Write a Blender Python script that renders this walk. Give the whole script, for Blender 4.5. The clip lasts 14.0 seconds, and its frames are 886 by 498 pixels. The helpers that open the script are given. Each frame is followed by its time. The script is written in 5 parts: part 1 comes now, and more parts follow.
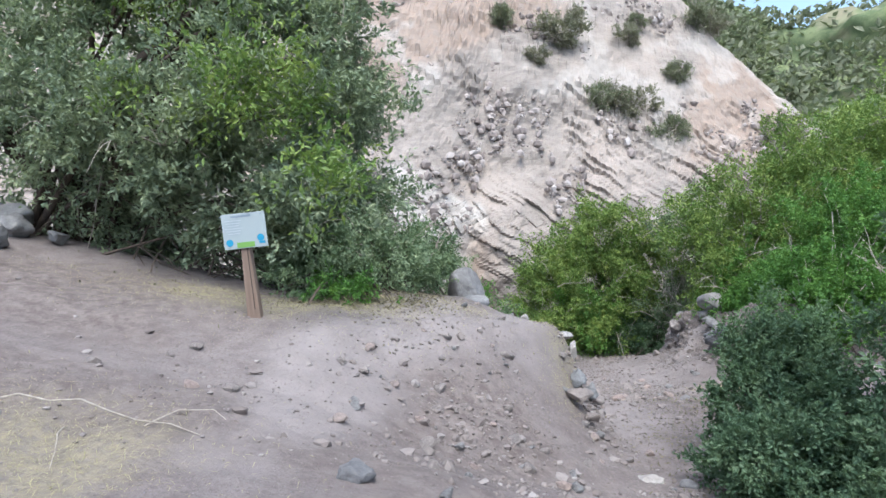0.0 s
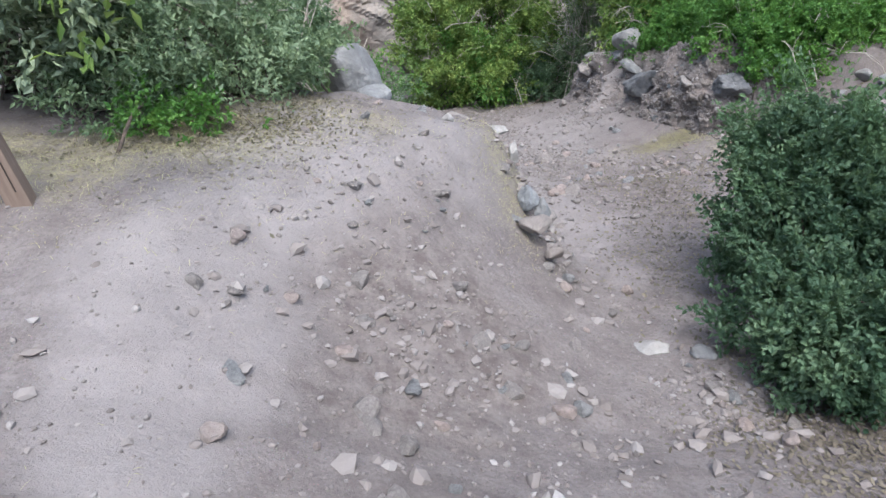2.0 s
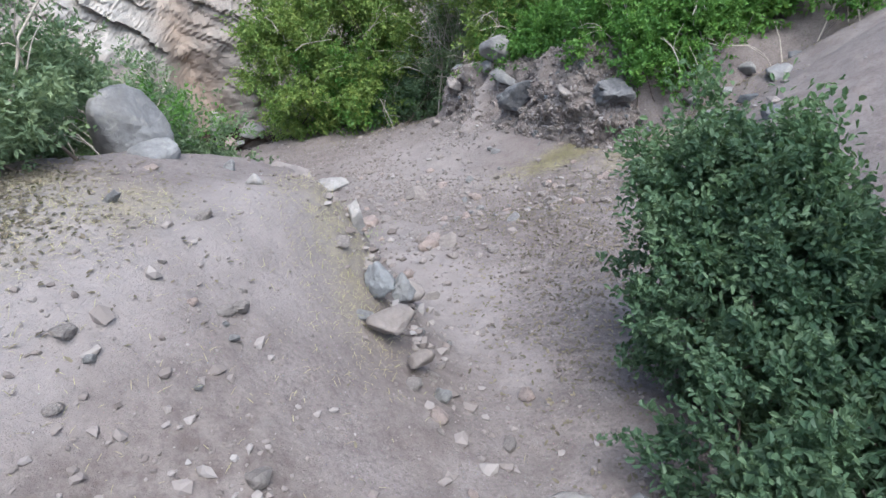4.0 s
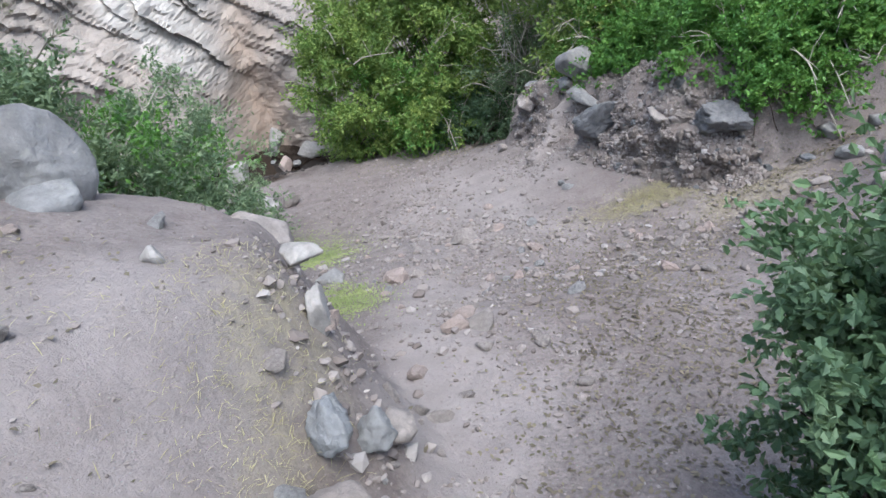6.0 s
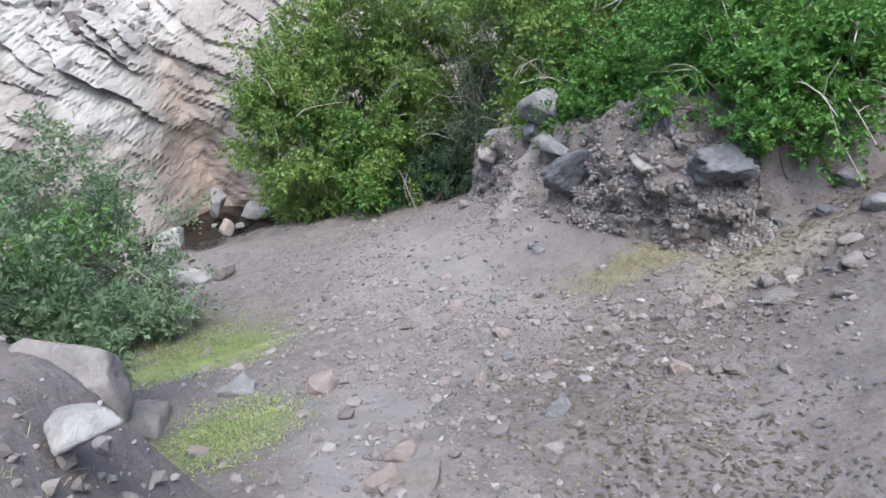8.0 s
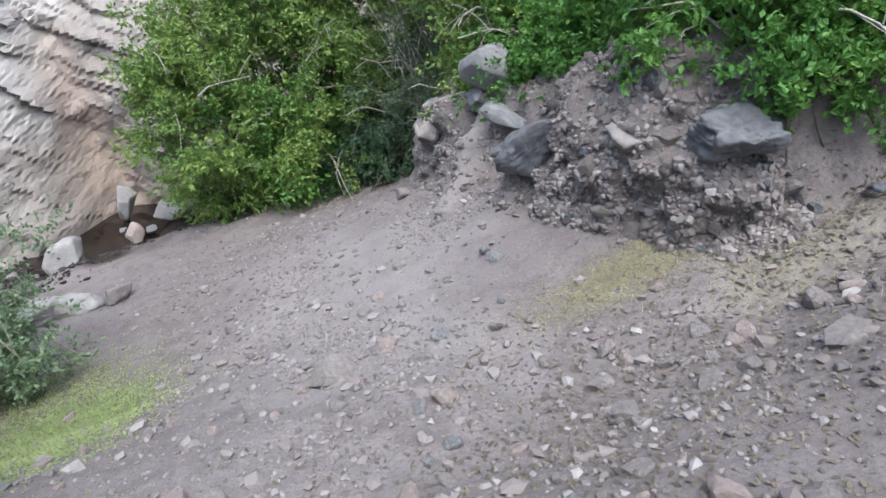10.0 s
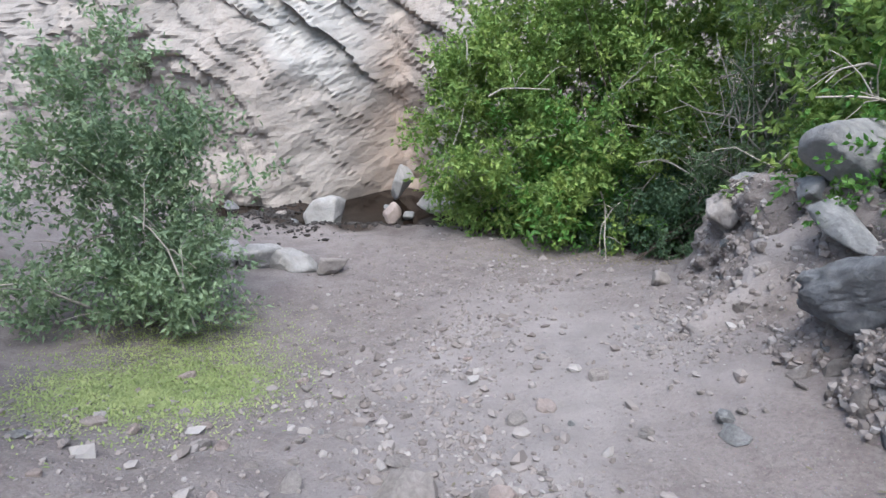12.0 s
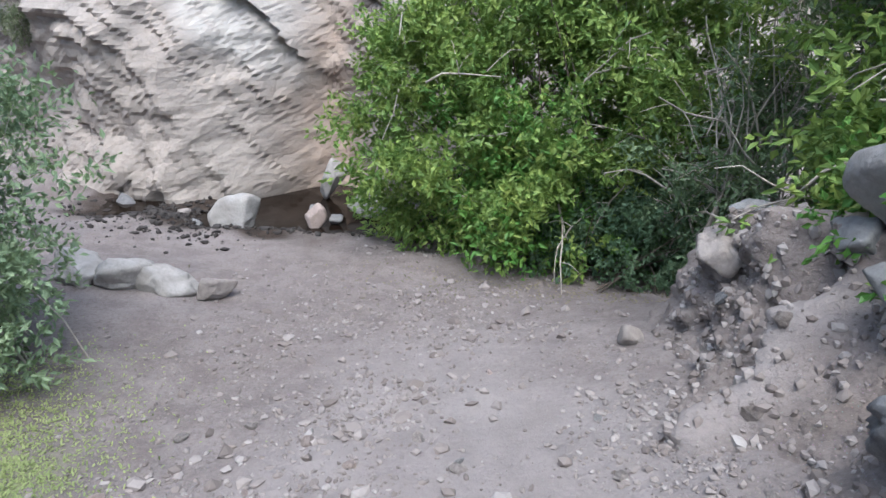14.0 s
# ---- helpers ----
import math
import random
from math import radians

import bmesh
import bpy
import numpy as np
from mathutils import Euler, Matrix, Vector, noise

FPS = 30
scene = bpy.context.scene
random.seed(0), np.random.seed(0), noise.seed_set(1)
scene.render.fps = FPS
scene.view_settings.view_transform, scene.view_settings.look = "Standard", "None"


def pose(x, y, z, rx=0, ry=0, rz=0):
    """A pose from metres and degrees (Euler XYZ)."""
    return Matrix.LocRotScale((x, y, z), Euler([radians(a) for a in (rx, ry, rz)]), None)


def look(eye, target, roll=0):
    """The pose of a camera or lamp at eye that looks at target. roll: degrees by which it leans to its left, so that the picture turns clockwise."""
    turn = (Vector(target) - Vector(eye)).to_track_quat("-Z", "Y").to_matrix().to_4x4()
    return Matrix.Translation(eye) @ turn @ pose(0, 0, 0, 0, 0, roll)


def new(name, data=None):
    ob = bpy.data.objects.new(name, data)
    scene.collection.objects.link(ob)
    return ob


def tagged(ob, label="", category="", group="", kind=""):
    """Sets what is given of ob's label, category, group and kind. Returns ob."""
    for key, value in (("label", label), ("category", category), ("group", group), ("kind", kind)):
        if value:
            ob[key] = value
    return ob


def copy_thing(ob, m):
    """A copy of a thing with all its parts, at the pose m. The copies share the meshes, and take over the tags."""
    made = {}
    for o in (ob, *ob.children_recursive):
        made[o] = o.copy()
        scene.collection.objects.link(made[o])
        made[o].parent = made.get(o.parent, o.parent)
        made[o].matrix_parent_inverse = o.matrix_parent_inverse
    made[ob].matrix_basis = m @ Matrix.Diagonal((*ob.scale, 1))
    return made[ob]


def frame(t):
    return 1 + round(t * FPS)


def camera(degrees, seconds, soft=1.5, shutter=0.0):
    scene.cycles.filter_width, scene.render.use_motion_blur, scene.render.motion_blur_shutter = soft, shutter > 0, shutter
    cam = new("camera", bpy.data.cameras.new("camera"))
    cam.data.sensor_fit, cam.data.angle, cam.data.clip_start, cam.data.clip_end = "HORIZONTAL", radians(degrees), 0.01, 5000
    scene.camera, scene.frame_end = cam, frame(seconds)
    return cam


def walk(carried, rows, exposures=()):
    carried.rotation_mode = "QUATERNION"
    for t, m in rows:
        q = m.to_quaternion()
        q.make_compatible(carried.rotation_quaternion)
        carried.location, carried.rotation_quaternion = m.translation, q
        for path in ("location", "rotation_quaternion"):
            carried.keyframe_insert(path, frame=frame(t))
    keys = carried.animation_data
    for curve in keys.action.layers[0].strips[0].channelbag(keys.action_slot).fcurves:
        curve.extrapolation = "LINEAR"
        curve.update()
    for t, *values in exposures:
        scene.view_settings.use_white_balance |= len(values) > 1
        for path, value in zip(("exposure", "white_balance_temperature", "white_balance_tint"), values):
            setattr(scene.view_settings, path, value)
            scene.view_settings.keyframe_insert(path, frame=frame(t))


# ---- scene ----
# ---- camera ----
cam = camera(69.6, 14.0)
PATH = [
    (0, (0.306, -0.643, 1.488), (0.069, 1.336, 1.323), -0.5),
    (0.5, (0.058, -0.084, 1.544), (-0.245, 1.864, 1.203), 1.4),
    (1, (0.014, 0.454, 1.605), (-0.198, 2.371, 1.078), -1.1),
    (1.5, (-0.074, 1.034, 1.655), (-0.13, 2.878, 0.88), -1.8),
    (2, (-0.11, 1.477, 1.703), (0.025, 3.218, 0.728), -3.5),
    (2.5, (-0.055, 1.775, 1.71), (0.156, 3.457, 0.648), -1.5),
    (3, (0.064, 2.166, 1.52), (0.303, 3.858, 0.481), -2.0),
    (3.5, (0.333, 2.545, 1.436), (0.701, 4.249, 0.456), -4.2),
    (3.7, (0.412, 2.655, 1.45), (0.849, 4.353, 0.489), -5.7),
    (5.8, (1.114, 4.018, 1.148), (1.375, 5.747, 0.179), -5.0),
    (6, (1.194, 4.126, 1.094), (1.382, 5.905, 0.199), -6.9),
    (6.5, (1.39, 4.319, 0.998), (1.609, 6.077, 0.069), -7.5),
    (7, (1.477, 4.584, 0.946), (1.829, 6.403, 0.194), -7.7),
    (7.2, (1.507, 4.706, 0.904), (1.826, 6.551, 0.2), -6.9),
    (9.3, (1.853, 6.124, 0.606), (2.143, 7.891, -0.285), -9.5),
    (9.5, (1.945, 6.254, 0.546), (2.248, 8.03, -0.321), -10.0),
    (10, (2.132, 6.543, 0.493), (2.502, 8.307, -0.374), -10.6),
    (10.5, (2.305, 6.784, 0.436), (2.644, 8.547, -0.446), -8.7),
    (11, (2.549, 7.016, 0.302), (2.623, 8.857, -0.476), -5.3),
    (11.5, (2.652, 7.405, 0.202), (2.516, 9.274, -0.496), -1.0),
    (12, (2.654, 7.82, 0.132), (2.168, 9.631, -0.564), 1.0),
    (12.5, (2.631, 8.243, 0.079), (2.199, 10.066, -0.619), 4.2),
    (13, (2.631, 8.617, 0.017), (2.213, 10.4, -0.786), 5.7),
    (13.5, (2.671, 8.947, -0.008), (2.384, 10.777, -0.761), 4.9),
    (14, (2.656, 9.199, -0.049), (2.289, 11.028, -0.771), 4.1),
]
walk(cam, [(t, look(eye, target, roll)) for t, eye, target, roll in PATH], [(0, 1.3, 6000, 5), (0.6, 1.24, 6000, 5), (2.5, 1.35, 6000, 5), (6, 1.37, 5920, 5), (14, 1.42, 5850, 5)])

# ---- light ----
SUN_UP, SUN_ROUND = radians(65), radians(172)
world = bpy.data.worlds.new("sky")
scene.world = world
world.use_nodes = True
wn = world.node_tree
sky = wn.nodes.new("ShaderNodeTexSky")
sky.sky_type, sky.sun_disc = "NISHITA", False
sky.sun_elevation, sky.sun_rotation = SUN_UP, SUN_ROUND
sky.air_density, sky.dust_density, sky.ozone_density = 1.0, 4.0, 1.0
wn.links.new(sky.outputs["Color"], wn.nodes["Background"].inputs["Color"])
wn.nodes["Background"].inputs["Strength"].default_value = 0.15
sun = new("sun", bpy.data.lights.new("sun", "SUN"))
sun.data.energy, sun.data.angle, sun.data.color = 1.3, radians(50), (1.0, 0.98, 0.95)
sun.matrix_world = look((0, 0, 30), (-30 * math.sin(SUN_ROUND) / math.tan(SUN_UP), -30 * math.cos(SUN_ROUND) / math.tan(SUN_UP), 0))

# ---- materials ----
class Nodes:
    """A short way to write a node material."""

    def __init__(self, name):
        self.mat = bpy.data.materials.new(name)
        self.mat.use_nodes = True
        self.tree = self.mat.node_tree
        self.bsdf = self.tree.nodes["Principled BSDF"]
        self.out = self.tree.nodes["Material Output"]
        self.coord = self.tree.nodes.new("ShaderNodeTexCoord").outputs["Object"]

    def put(self, socket, value):
        if isinstance(value, bpy.types.NodeSocket):
            self.tree.links.new(value, socket)
        elif isinstance(value, (tuple, list)) and len(value) == 3 and socket.type == "RGBA":
            socket.default_value = (*value, 1.0)
        else:
            socket.default_value = value

    def noise(self, scale, detail=6.0, rough=0.6, stretch=None, coord=None, distort=0.0):
        n = self.tree.nodes.new("ShaderNodeTexNoise")
        n.inputs["Scale"].default_value, n.inputs["Detail"].default_value = scale, detail
        n.inputs["Roughness"].default_value, n.inputs["Distortion"].default_value = rough, distort
        where = coord or self.coord
        if stretch:
            m = self.tree.nodes.new("ShaderNodeMapping")
            m.inputs["Scale"].default_value = stretch
            self.tree.links.new(where, m.inputs["Vector"])
            where = m.outputs["Vector"]
        self.tree.links.new(where, n.inputs["Vector"])
        return n.outputs["Fac"]

    def cells(self, scale, out="Color", feature="F1"):
        n = self.tree.nodes.new("ShaderNodeTexVoronoi")
        n.feature = feature
        n.inputs["Scale"].default_value = scale
        self.tree.links.new(self.coord, n.inputs["Vector"])
        return n.outputs[out]

    def ramp(self, value, stops):
        n = self.tree.nodes.new("ShaderNodeValToRGB")
        while len(n.color_ramp.elements) < len(stops):
            n.color_ramp.elements.new(0.5)
        for e, (at, c) in zip(n.color_ramp.elements, stops):
            e.position = at
            e.color = (*c, 1.0) if isinstance(c, tuple) else (c, c, c, 1.0)
        self.put(n.inputs["Fac"], value)
        return n.outputs["Color"]

    def mix(self, fac, a, b, blend="MIX"):
        n = self.tree.nodes.new("ShaderNodeMix")
        n.data_type, n.blend_type = "RGBA", blend
        self.put(n.inputs[0], fac)
        self.put(n.inputs[6], a)
        self.put(n.inputs[7], b)
        return n.outputs[2]

    def math(self, op, a, b=0.0):
        n = self.tree.nodes.new("ShaderNodeMath")
        n.operation = op
        self.put(n.inputs[0], a)
        self.put(n.inputs[1], b)
        return n.outputs[0]

    def attr(self, name):
        n = self.tree.nodes.new("ShaderNodeAttribute")
        n.attribute_name = name
        return n.outputs["Fac"]

    def island(self):
        return self.tree.nodes.new("ShaderNodeNewGeometry").outputs["Random Per Island"]

    def each(self):
        return self.tree.nodes.new("ShaderNodeObjectInfo").outputs["Random"]

    def bump(self, value, strength, distance=0.01):
        n = self.tree.nodes.new("ShaderNodeBump")
        n.inputs["Strength"].default_value, n.inputs["Distance"].default_value = strength, distance
        self.put(n.inputs["Height"], value)
        old = self.bsdf.inputs["Normal"]
        if old.is_linked:
            self.tree.links.new(old.links[0].from_socket, n.inputs["Normal"])
        self.tree.links.new(n.outputs["Normal"], old)

    def done(self, color, rough=0.9, metal=0.0, spec=0.3):
        self.put(self.bsdf.inputs["Base Color"], color)
        self.put(self.bsdf.inputs["Roughness"], rough)
        self.put(self.bsdf.inputs["Metallic"], metal)
        self.put(self.bsdf.inputs["Specular IOR Level"], spec)
        return self.mat


def earth_material(name, tint, dark, pale):
    n = Nodes(name)
    big = n.noise(0.7, 5, 0.6)
    mid = n.noise(5.0, 6, 0.65)
    fine = n.noise(45.0, 8, 0.7)
    base = n.mix(n.ramp(big, [(0.32, 0.0), (0.68, 1.0)]), tint, pale)
    base = n.mix(n.math("MULTIPLY", n.ramp(mid, [(0.42, 0.0), (0.62, 1.0)]), 0.55), base, dark)
    base = n.mix(n.math("MULTIPLY", n.ramp(fine, [(0.46, 0.0), (0.64, 1.0)]), 0.65), base, dark)
    base = n.mix(n.math("MULTIPLY", n.ramp(n.noise(28.0, 7, 0.75), [(0.52, 0.0), (0.7, 1.0)]), 0.5), base, pale)
    chips = n.cells(70.0)
    spot = n.ramp(n.cells(70.0, "Distance"), [(0.12, 1.0), (0.2, 0.0)])
    base = n.mix(n.math("MULTIPLY", spot, 0.35), base, n.mix(0.7, chips, pale))
    straw = n.mix(n.noise(60.0, 4, 0.7), (0.2, 0.175, 0.12), (0.36, 0.325, 0.215))
    base = n.mix(n.math("MULTIPLY", n.attr("dry"), n.ramp(n.noise(14.0, 6, 0.7), [(0.35, 0.1), (0.6, 0.9)])), base, straw)
    dust = n.attr("dust")
    base = n.mix(n.math("MULTIPLY", dust, n.ramp(n.noise(2.2, 4, 0.6), [(0.25, 0.3), (0.65, 0.9)])), base, (0.26, 0.235, 0.23))
    crumb = n.mix(n.ramp(n.noise(9.0, 8, 0.75), [(0.4, 0.0), (0.6, 1.0)]), (0.105, 0.086, 0.08), (0.19, 0.164, 0.155))
    base = n.mix(n.math("MULTIPLY", n.attr("loose"), n.ramp(n.noise(3.0, 5, 0.65), [(0.3, 0.45), (0.6, 1.0)])), base, crumb)
    moss = n.mix(n.noise(40.0, 5, 0.7), (0.16, 0.19, 0.07), (0.26, 0.3, 0.12))
    base = n.mix(n.math("MULTIPLY", n.attr("moss"), n.ramp(n.noise(12.0, 6, 0.7), [(0.38, 0.0), (0.55, 0.85)])), base, moss)
    wet = n.attr("wet")
    base = n.mix(wet, base, n.mix(mid, (0.014, 0.011, 0.009), (0.05, 0.034, 0.025)))
    n.bump(mid, 0.6, 0.04)
    n.bump(n.noise(16.0, 7, 0.7), 0.5, 0.02)
    n.bump(fine, 0.8, 0.01)
    n.bump(n.noise(160.0, 4, 0.7), 0.6, 0.004)
    rough = n.math("SUBTRACT", 0.95, n.math("MULTIPLY", wet, 0.3))
    return n.done(base, rough, 0, 0.25)


def stone_material(name, light, dark, scale=6.0, lichen=0.0):
    n = Nodes(name)
    a, b = n.noise(scale, 8, 0.65, distort=0.4), n.noise(scale * 9, 6, 0.7)
    base = n.mix(n.ramp(a, [(0.35, 0.0), (0.65, 1.0)]), dark, light)
    base = n.mix(n.math("MULTIPLY", n.ramp(b, [(0.45, 0.0), (0.7, 1.0)]), 0.4), base, n.mix(0.5, dark, (0.05, 0.05, 0.05)))
    vary = n.each()
    base = n.mix(n.math("MULTIPLY", vary, 0.3), base, (0.24, 0.22, 0.21))
    if lichen:
        base = n.mix(n.math("MULTIPLY", n.ramp(n.noise(scale * 2.5, 5, 0.7), [(0.55, 0.0), (0.65, 1.0)]), lichen), base, (0.3, 0.3, 0.26))
    n.bump(n.noise(scale * 3, 8, 0.7, distort=0.8), 0.7, 0.03)
    n.bump(b, 0.6, 0.008)
    return n.done(base, 0.85, 0, 0.3)


def leaf_material(name, dark, light, tip=None, gloss=0.45):
    n = Nodes(name)
    r = n.island()
    base = n.mix(r, dark, light)
    patch = n.noise(1.6, 3, 0.6)
    base = n.mix(n.ramp(patch, [(0.4, 0.0), (0.65, 0.8)]), base, n.mix(r, light, tip or light))
    # noise darkens and lightens sprays in the colour, for clumps against dark gaps
    base = n.mix(n.ramp(n.noise(8.0, 2, 0.5), [(0.36, 0.0), (0.5, 0.7)]), n.mix(0.65, base, dark), base)
    base = n.mix(n.ramp(n.noise(5.0, 2, 0.5), [(0.56, 0.0), (0.68, 0.75)]), base, n.mix(0.7, light, tip or light))
    n.put(n.bsdf.inputs["Base Color"], base)
    n.bsdf.inputs["Roughness"].default_value = gloss
    n.bsdf.inputs["Specular IOR Level"].default_value = 0.3
    t = n.tree.nodes.new("ShaderNodeBsdfTranslucent")
    n.tree.links.new(n.mix(0.4, base, (0.2, 0.28, 0.05)), t.inputs["Color"])
    m = n.tree.nodes.new("ShaderNodeMixShader")
    m.inputs[0].default_value = 0.36
    n.tree.links.new(n.bsdf.outputs[0], m.inputs[1])
    n.tree.links.new(t.outputs[0], m.inputs[2])
    n.tree.links.new(m.outputs[0], n.out.inputs["Surface"])
    return n.mat


def bark_material(name, light, dark):
    n = Nodes(name)
    a = n.noise(30.0, 6, 0.7, stretch=(1, 1, 0.25))
    n.bump(a, 0.6, 0.01)
    return n.done(n.mix(n.ramp(a, [(0.35, 0.0), (0.7, 1.0)]), dark, light), 0.9)


def cliff_material(name="cliff rock"):
    n = Nodes(name)
    big = n.noise(0.25, 5, 0.6)
    band = n.noise(1.3, 8, 0.7, stretch=(0.8, 0.5, 2.4), distort=0.6)
    fine = n.noise(14.0, 8, 0.7)
    base = n.mix(n.ramp(band, [(0.35, 0.0), (0.62, 1.0)]), (0.18, 0.162, 0.149), (0.285, 0.256, 0.232))
    base = n.mix(n.ramp(big, [(0.45, 0.0), (0.62, 0.75)]), base, (0.335, 0.293, 0.262))
    base = n.mix(n.math("MULTIPLY", n.ramp(fine, [(0.5, 0.0), (0.66, 1.0)]), 0.4), base, (0.16, 0.125, 0.11))
    base = n.mix(n.math("MULTIPLY", n.attr("soil"), n.ramp(n.noise(4.0, 5, 0.6), [(0.3, 0.4), (0.6, 1.0)])), base, n.mix(fine, (0.23, 0.172, 0.137), (0.34, 0.272, 0.228)))
    base = n.mix(n.math("MULTIPLY", n.attr("chalk"), n.ramp(n.noise(2.5, 6, 0.7), [(0.3, 0.3), (0.55, 1.0)])), base, n.mix(fine, (0.32, 0.298, 0.276), (0.45, 0.425, 0.398)))
    n.bump(n.noise(2.2, 8, 0.6, stretch=(1.0, 0.6, 1.4), distort=1.0), 0.45, 0.12)
    n.bump(band, 0.5, 0.06)
    n.bump(fine, 0.6, 0.02)
    return n.done(base, 0.92, 0, 0.25)


EARTH = earth_material("trodden earth", (0.178, 0.153, 0.147), (0.105, 0.087, 0.083), (0.215, 0.191, 0.185))
BANK = earth_material("bank earth", (0.175, 0.148, 0.138), (0.09, 0.074, 0.068), (0.22, 0.19, 0.177))
CLIFF = cliff_material()
GREY = stone_material("grey stone", (0.27, 0.27, 0.275), (0.14, 0.14, 0.145), 5, 0.3)
SLATE = stone_material("slate grey stone", (0.18, 0.188, 0.205), (0.07, 0.075, 0.085), 9, 0.12)
PALE = stone_material("pale stone", (0.38, 0.365, 0.355), (0.25, 0.235, 0.225), 4)
TAN = stone_material("tan stone", (0.31, 0.278, 0.262), (0.195, 0.17, 0.16), 6)
BLUE_STONE = stone_material("pale blue-grey stone", (0.26, 0.27, 0.283), (0.15, 0.156, 0.166), 5, 0.15)
CLAY = stone_material("brown bank stone", (0.25, 0.215, 0.198), (0.14, 0.118, 0.107), 6)
PINK = stone_material("pinkish stone", (0.38, 0.31, 0.285), (0.27, 0.215, 0.195), 4)
BARK = bark_material("dark bark", (0.13, 0.1, 0.08), (0.04, 0.032, 0.027))
TWIG = bark_material("grey twig", (0.42, 0.39, 0.34), (0.24, 0.21, 0.18))
HAZY_LEAF = leaf_material("pale sage leaf", (0.13, 0.19, 0.115), (0.23, 0.3, 0.19), (0.29, 0.37, 0.21), 0.6)
OAK_LEAF = leaf_material("oak leaf", (0.11, 0.155, 0.11), (0.28, 0.34, 0.23), (0.4, 0.46, 0.26))
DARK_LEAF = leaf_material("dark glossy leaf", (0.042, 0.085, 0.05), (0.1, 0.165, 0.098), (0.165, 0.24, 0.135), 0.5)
SAGE_LEAF = leaf_material("sage leaf", (0.09, 0.145, 0.085), (0.19, 0.26, 0.15), (0.27, 0.345, 0.19), 0.55)
LIME_LEAF = leaf_material("yellow-green leaf", (0.07, 0.14, 0.035), (0.2, 0.3, 0.075), (0.36, 0.43, 0.115), 0.5)
IVY_LEAF = leaf_material("bright green leaf", (0.05, 0.14, 0.03), (0.11, 0.25, 0.05), (0.17, 0.3, 0.065), 0.45)
DUSTY_LEAF = leaf_material("dusty grey leaf", (0.17, 0.165, 0.13), (0.25, 0.25, 0.185), (0.3, 0.31, 0.22), 0.8)
FAR_LEAF = leaf_material("distant leaf", (0.13, 0.15, 0.105), (0.22, 0.24, 0.165), (0.29, 0.31, 0.21), 0.7)
DRY_LEAF = leaf_material("dry leaf", (0.085, 0.07, 0.06), (0.19, 0.155, 0.125), (0.29, 0.25, 0.19), 0.8)
STRAW = leaf_material("straw", (0.27, 0.235, 0.135), (0.46, 0.42, 0.255), (0.5, 0.46, 0.29), 0.8)
GRASS = leaf_material("fresh grass", (0.19, 0.235, 0.095), (0.3, 0.345, 0.15), (0.36, 0.39, 0.18), 0.6)
SPRING_LEAF = leaf_material("young leathery leaf", (0.065, 0.125, 0.065), (0.125, 0.2, 0.105), (0.18, 0.27, 0.14), 0.55)
BLOSSOM = leaf_material("cream blossom", (0.5, 0.46, 0.36), (0.66, 0.62, 0.52), (0.7, 0.68, 0.6), 0.7)
# ---- noise and the shape of the ground ----
def lattice(ix, iy, iz, seed):
    h = (ix * 374761393 + iy * 668265263 + iz * 2147483647 + np.int64(seed % 9973) * 1274126177) & 0xFFFFFFFF
    h = ((h ^ (h >> 13)) * 1274126177) & 0xFFFFFFFF
    h = ((h ^ (h >> 16)) * 2246822519) & 0xFFFFFFFF
    return ((h ^ (h >> 15)) & 0xFFFFFF) / float(0xFFFFFF)


def vnoise(x, y, z=0.0, seed=0):
    """Smooth value noise from -1 to 1, for arrays."""
    x, y, z = np.broadcast_arrays(np.asarray(x, float), np.asarray(y, float), np.asarray(z, float))
    fx, fy, fz = np.floor(x), np.floor(y), np.floor(z)
    ix, iy, iz = fx.astype(np.int64), fy.astype(np.int64), fz.astype(np.int64)
    u, v, w = x - fx, y - fy, z - fz
    u, v, w = u * u * (3 - 2 * u), v * v * (3 - 2 * v), w * w * (3 - 2 * w)
    out = 0.0
    for a in (0, 1):
        for b in (0, 1):
            for c in (0, 1):
                k = (u if a else 1 - u) * (v if b else 1 - v) * (w if c else 1 - w)
                out = out + k * lattice(ix + a, iy + b, iz + c, seed)
    return 2 * out - 1


def fbm(x, y, z=0.0, octaves=4, seed=0, gain=0.5):
    total, amp = 0.0, 1.0
    x, y, z = np.asarray(x, float), np.asarray(y, float), np.asarray(z, float)
    for n in range(octaves):
        total = total + amp * vnoise(x, y, z, seed + 7 * n)
        x, y, z, amp = x * 2.03 + 5.1, y * 2.03 + 1.7, z * 2.03 + 3.3, amp * gain
    return total


def step(t):
    t = np.clip(t, 0, 1)
    return t * t * (3 - 2 * t)


def bank_line(y):
    """x of the foot of the conglomerate bank, along y."""
    return np.interp(y, [8.4, 8.7, 8.9, 9.1, 9.4, 9.7, 10.0, 10.4, 10.8, 11.3, 12.2, 12.8, 13.6, 15.0], [6.6, 5.7, 4.95, 4.5, 4.3, 4.17, 4.07, 3.95, 3.83, 3.64, 3.58, 3.42, 3.7, 4.6])


